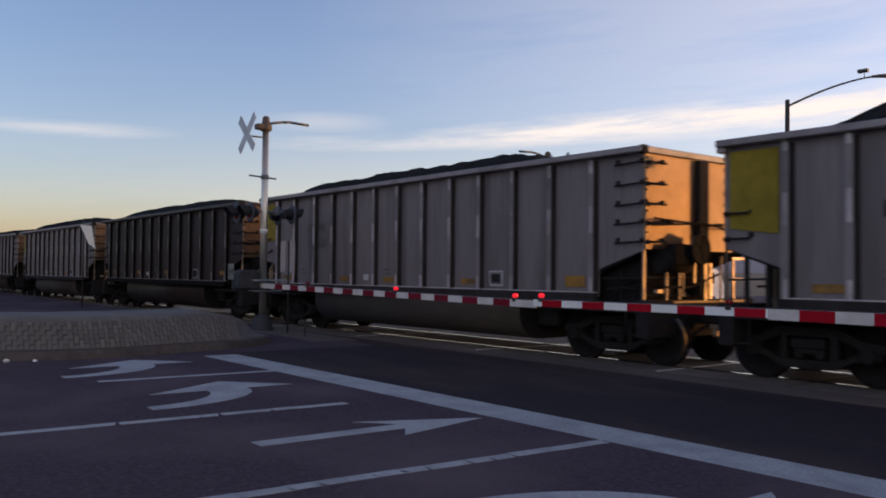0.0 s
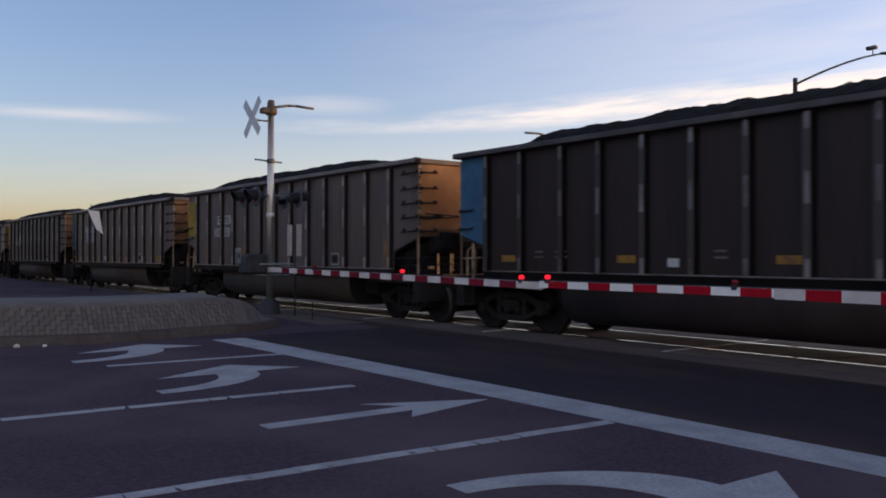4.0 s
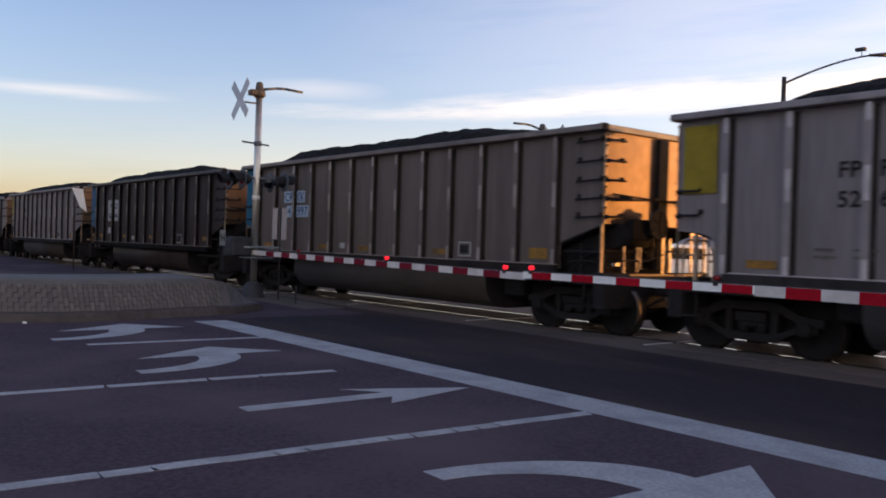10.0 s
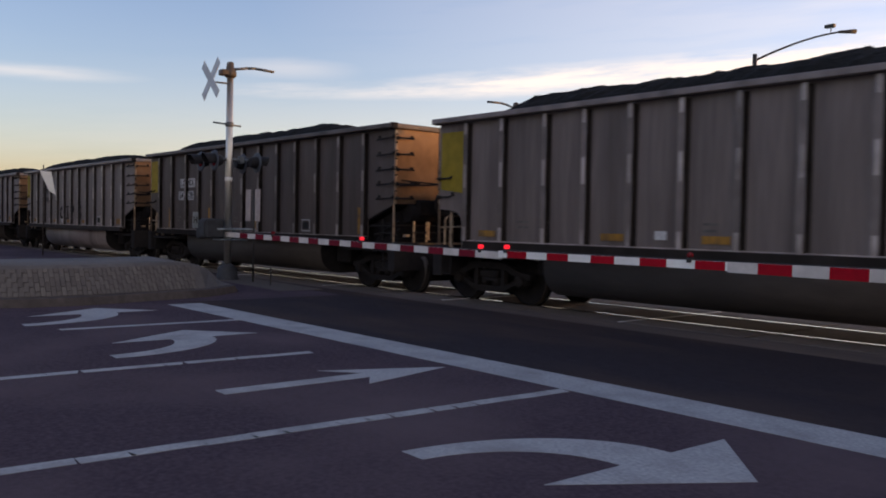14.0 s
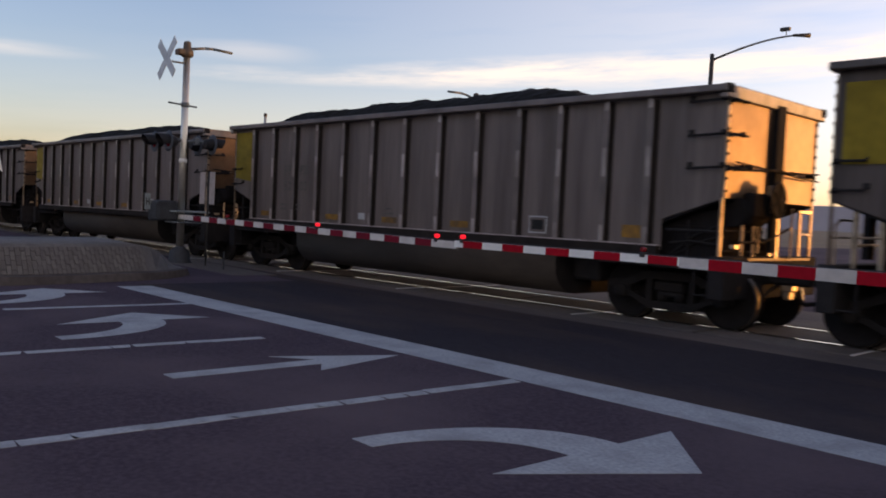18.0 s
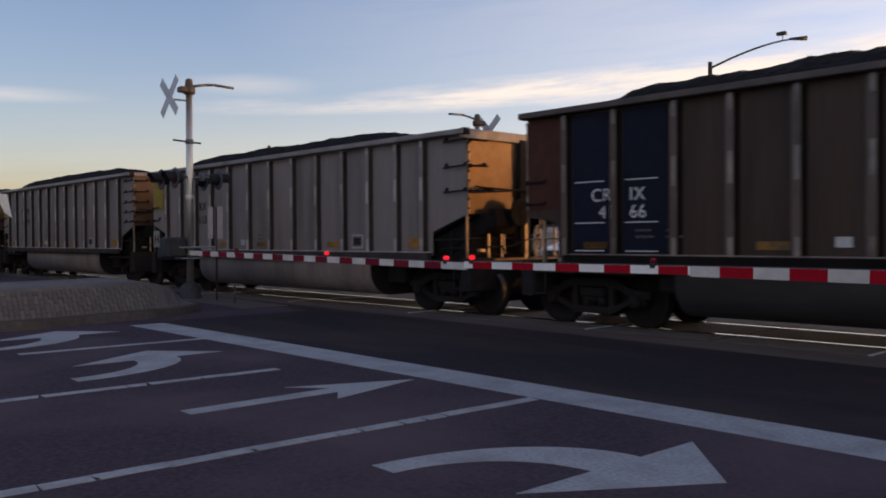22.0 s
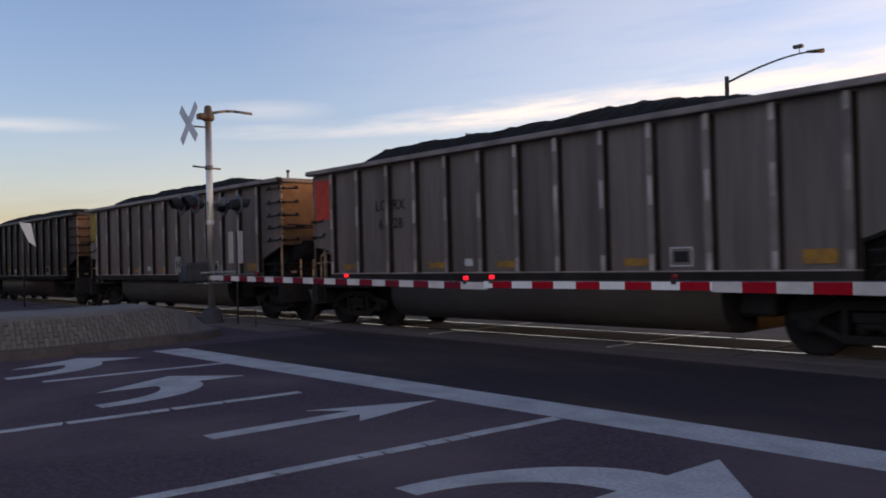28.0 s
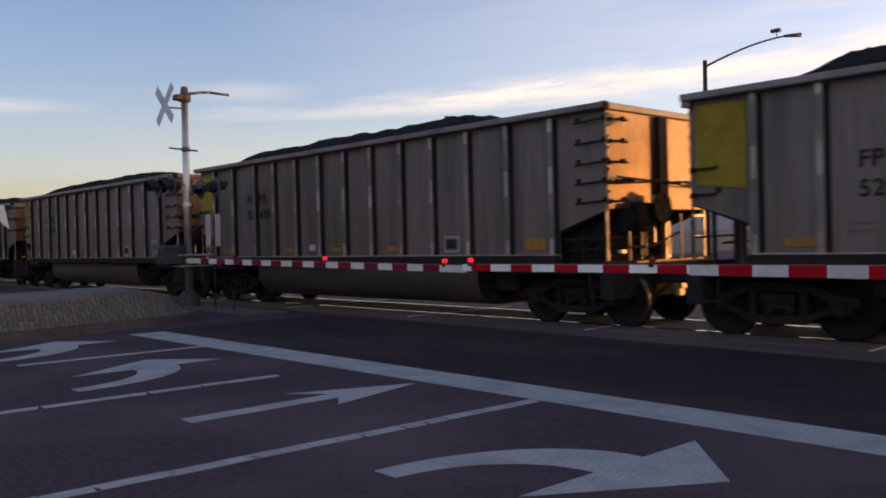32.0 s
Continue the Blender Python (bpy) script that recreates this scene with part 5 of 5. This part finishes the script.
def dress(car, k, tone, make, patch, kind, upper, lower, style):
    """Painted panel, reporting marks and small plates of one car."""
    RIBX = RIB_ROWS[make]
    if patch:
        lo, hi, x0, x1 = {"short": (2.46, 3.52, 0.12, 0.72), "tall": (2.28, 3.44, 0.10, 0.90), "full": (2.0, 3.60, 0.05, 0.78), "square": (2.52, 3.48, 0.12, 0.74)}[kind]
        bm = B()
        cut = 0.22 if kind == "full" else 0.10 if kind == "tall" else 0.0
        prism(bm, [(x0, lo), (x1, lo - cut), (x1, hi), (x0, hi)], 1, FACE - 0.003, FACE - 0.0005)
        part("painted_panel", bm, M["patch_" + patch], car, {"steelblue": "dull blue", "brick": "faded red"}.get(patch, patch) + " painted end panel")
    if kind == "panels":
        plate(car, "painted_panel", "patch_rust", 0.06, 2.02, 0.86, 1.62, label="rust brown painted end panel")
        for i in (1, 2):
            plate(car, "navy_panel", "patch_navy", RIBX[i - 1] + 0.14, 1.27, RIBX[i] - RIBX[i - 1] - 0.28, 2.30, label="navy blue painted panel")
            for z in (1.30, 1.76, 2.44):
                shared("white_rule", solid("rule", "ink_white", 0, -0.003, 0, BAY - 0.40, 0, 0.018), car, pose(RIBX[i - 1] + 0.19, FACE - 0.006, z))
    x_l, x_r = (RIBX[2] - 0.15, RIBX[2] + 0.20) if make == "low" else (RIBX[2] - 0.10, RIBX[2] + 0.15)
    if style == "white":
        x_l, x_r = RIBX[1] - 0.08, RIBX[1] + 0.28
    if style in ("plate", "blueplate") and k < 4:
        x_r += 0.08
    ink = {"blueplate": "ink_blue", "blue": "ink_blue", "white": "ink_white", "faded": "ink_faded"}.get(style, "ink")
    size = 0.31
    rows = (2.12, 1.84) if style == "white" else (2.36, 1.98) if make == "low" else (2.62, 2.22)
    size = 0.30 if style == "white" else 0.34 if style == "blueplate" else 0.30 if "plate" in style else size
    weight = 0.0 if style == "white" or "M" in upper else 0.006
    if style == "bigplate":
        for x in (x_l - 0.54, x_r + 0.08):
            plate(car, "number_board", "plate_white", x, 2.12, 0.54, 0.86, label="pale number board")
    for row, (words, z) in enumerate(zip((upper, lower), rows)):
        if not words:
            continue
        p = {"plate": "plate_white", "blueplate": "plate_blue", "lowplate": "plate_white" if row else None}.get(style)
        left, _, right = words.partition(" ")
        letter(car, left, x_l, z, size, ink, True, p, weight)
        if right:
            letter(car, right, x_r, z, size, ink, False, p, weight)
    if style == "bigplate":
        plate(car, "notice_plate", "plate_white", 2 * BAY + 0.45, 1.60, 0.34, 0.24)
    if k == 27:      # one bright replacement rib with a ladder beside it
        plate(car, "bright_rib_plate", "galv", RIBX[6] - 0.03, 1.22, 0.16, 2.38, 0.125, "bright new rib")
        for j in range(9):
            shared("ladder_rung", solid("rung", "under", 0, -0.05, 0, 0.04, 0, 0.10), car, pose(RIBX[6] + 0.11, FACE - 0.085, 1.4 + j * 0.25))
    if k == 13:      # large sprayed letters
        for ch, x in zip("CIBS", (5.26, 6.24, 6.80, 7.75)):
            letter(car, ch, x, 1.50, 0.80 if ch in "BS" else 0.72, "ink", bold=0.028)
        for z in (1.48, 1.98):
            plate(car, "brushed_bar", "ink", 6.12, z, 0.32, 0.06)
    if k == 7:      # sprayed scrawl
        rs = random.Random(k)
        for j in range(7):
            x, z = 4.3 + 0.78 * j, 1.5 + 0.25 * rs.random()
            bm = B()
            ax, az, ph, tw = rs.uniform(0.20, 0.42), rs.uniform(0.18, 0.40), rs.uniform(0, 6), rs.uniform(0.6, 1.6)
            pts = [(x + 0.3 + ax * math.cos(ph + a), FACE - 0.003, z + az * math.sin(ph + a * tw)) for a in np.linspace(0, rs.uniform(2.6, 5.0), 12)]
            pipe(bm, pts, 0.017, 4)
            part("sprayed_scrawl", bm, M["ink"], car, "sprayed scrawl")
    if k == 17:      # pale blue tag and a faint one
        for n, (x, w, turns) in enumerate(((5.32, 0.60, 4), (8.42, 0.55, 2.5))):
            pts = [(x + w * a, FACE - 0.003, 1.52 + 0.17 * math.sin(2 * math.pi * turns * a) - 0.12 * a * n) for a in np.linspace(0, 1, 40)]
            part("sprayed_tag", sweep(B(), pts, 0.020, 0.020, 4), M["plate_blue" if n == 0 else "ink_faded"], car, "small sprayed tag")
    rnd = random.Random(k * 7 + 3)
    # routing square, small notices and amber reflectors along the sill
    x = RIBX[9] + 0.26
    plate(car, "route_plate", "plate_white", x + 0.03, 1.32, 0.40, 0.30)
    shared("route_plate_field", solid("field", "side_" + tone, 0, -0.003, 0, 0.355, 0, 0.255), car, pose(x + 0.053, FACE - 0.006, 1.343))
    shared("route_plate_mark", solid("mark", "ink", 0, -0.002, 0, 0.26, 0, 0.17), car, pose(x + 0.10, FACE - 0.010, 1.385))
    plate(car, "notice_plate", "plate_white", 5 * BAY + 0.42, 1.38, 0.22, 0.14)
    if tone in ("tan", "taupe", "dark"):
        for i in (1, 4, 7, 12) if k != 26 else ():
            if tone != "dark":
                plate(car, "amber_strip", "reflector", i * BAY + 0.62, 1.30, 0.11, 0.62)
            else:
                plate(car, "amber_strip", "reflector", i * BAY + 0.35, 1.44, 0.40, 0.13)
    else:
        for i in (1, 4, 6, 9 if rnd.random() < 0.4 else 8, 12):
            plate(car, "amber_strip", "reflector", RIBX[i - 1] + 0.36, 1.34, 0.48, 0.20 if i == 12 else 0.12)
    for i in range(3):      # stencilled small print, too worn to read
        for z in (1.62, 1.52):
            plate(car, "small_print", "ink_faded", (2 if i < 2 else 6) * BAY + 0.30 + 0.55 * (i % 2), z, 0.22 + 0.12 * rnd.random(), 0.035)


protos = {}
LOW_CARS = (0, 7, 17, 18, 19, 23, 32, 35)
train = []
for k in range(-8, 38):
    tone, patch, kind, upper, lower, style = CARS.get(k, ("grey" if k > 28 else "silver", "yellow", "short", "", "", "ink"))
    make = "low" if k in LOW_CARS else "tall" if tone in ("tan", "taupe") else "plain"
    if (tone, make) not in protos:
        car = protos[tone, make] = make_gondola(tone, make)
    else:
        car = copy_thing(protos[tone, make], Matrix())
        for o in list(car.children):
            if o.get("dress"):
                for c in list(o.children):
                    bpy.data.objects.remove(c)
                bpy.data.objects.remove(o)
    before = set(car.children)
    dress(car, k, tone, make, patch, kind, upper, lower, style)
    for o in car.children:
        if o not in before:
            o["dress"] = 1
    word = {"yellow": ", yellow end panel", "blue": ", blue end panel", "steelblue": ", dull blue end panel", "brick": ", faded red end panel", "teal": ", dark teal end panel", "maroon": ", maroon end panel", "red": ", red end panel"}.get(patch, "")
    tagged(car, TONE_WORD[tone] + word + (", navy panels" if kind == "panels" else ""), "coal car", "cars of the coal train")
    load = new("coal_load", COAL[k % 5])
    load.parent = car
    load["label"] = "heaped black coal"
    load["dress"] = 1
    load.matrix_basis = pose(0, 0, HEIGHT[make] - 3.70)
    train.append((k, car))


# seconds, and the metres that the train has gone
GONE = [(0, -2.20), (1, 14.84), (2, 31.95), (3, 48.98), (6, 100.12), (7, 117.16), (8, 134.12), (9, 151.11), (10, 168.09), (11, 185.03), (12, 201.47), (13, 218.30), (16, 268.88), (17, 286.42),
        (18, 303.27), (19, 320.11), (20, 336.88), (21, 353.60), (22, 370.34), (23, 387.05), (24, 403.73), (25, 420.42), (28, 470.33), (29, 486.92), (30, 503.50), (31, 520.06), (32, 536.63)]


def motions():
    for k, car in train:
        walk(car, [(t, TRACK @ Matrix.Translation((PITCH * k - g, 0, 0))) for t, g in GONE])


# ---- pieces of the setting ----
def bricks():
    """Upright bricks in columns on the median's sloping face, every second column half a brick higher."""
    base, top = Vector((-15.25, 0, 0.152)), Vector((-15.55, 0, 0.61))
    run = top - base
    lean = math.degrees(math.atan2(-run.x, run.z))
    h, w, gap = run.length / 3, 0.084, 0.006
    made = {}
    rnd = random.Random(4)
    for i in range(64):
        y = 1.20 + i * w
        dx = -bend(y)
        cuts = [0, 1, 2, 3] if i % 2 else [0, 0.5, 1.5, 2.5, 3]
        for a, b in zip(cuts, cuts[1:]):
            k = (b - a, rnd.randrange(3))
            if k not in made:
                proud = 0.012 + 0.004 * k[1]
                made[k] = finish(box(B(), -0.012, -w / 2 + gap, gap, proud, w / 2 - gap, h * (b - a) - gap, 0.004), "brick", M["brick"])
            p = base + run * (a / 3)
            shared("brick", made[k], median_thing, pose(p.x + dx, y, p.z, 0, -lean, math.degrees(bend(y + 0.05) - bend(y - 0.05)) * 10))
    bm = B()
    ys = [1.15 + 64 * w * j / 12 for j in range(13)]
    for a, b in zip(ys, ys[1:]):
        q = []
        for y in (a, b):
            dx = -bend(y)
            q += [(base.x + dx + 0.004, y, base.z + 0.002), (top.x + dx + 0.004, y, top.z + 0.002)]
        bm.faces.new([bm.verts.new(q[j]) for j in (0, 2, 3, 1)])
    part("mortar", bm, M["mortar"], median_thing, "dark recessed joints")


bricks()
slab("track_bed", -26, 19, -1.62, 1.48, -0.4, -0.162, M["ballast"], "crushed stone under the crossing panels", "track bed", TRACK)
for y0, y1, z in ((-0.67, 0.61, -0.168), (-1.62, -0.87, -0.164), (0.81, 1.48, -0.164)):
    me = finish(box(B(), 0, 0, 0, 2.19, y1 - y0, 0.17, 0.012), "crossing_panel", M["panel"])
    strip = finish(box(B(), 0, 0, 0, 0.055, y1 - y0, 0.174, 0.004), "joint_strip", M["joint"])
    for i in range(20):
        ob = new("crossing_panel", me)
        ob.matrix_basis = TRACK @ Matrix.Translation((-26 + 2.25 * i + 0.03, y0, z))
        tagged(ob, "worn concrete crossing panel beside the rail", "crossing panel", "crossing panels", "structure")
        if i % 2:
            shared("joint_strip", strip, ob, pose(2.192, 0, 0), "pale joint strip")

motions()
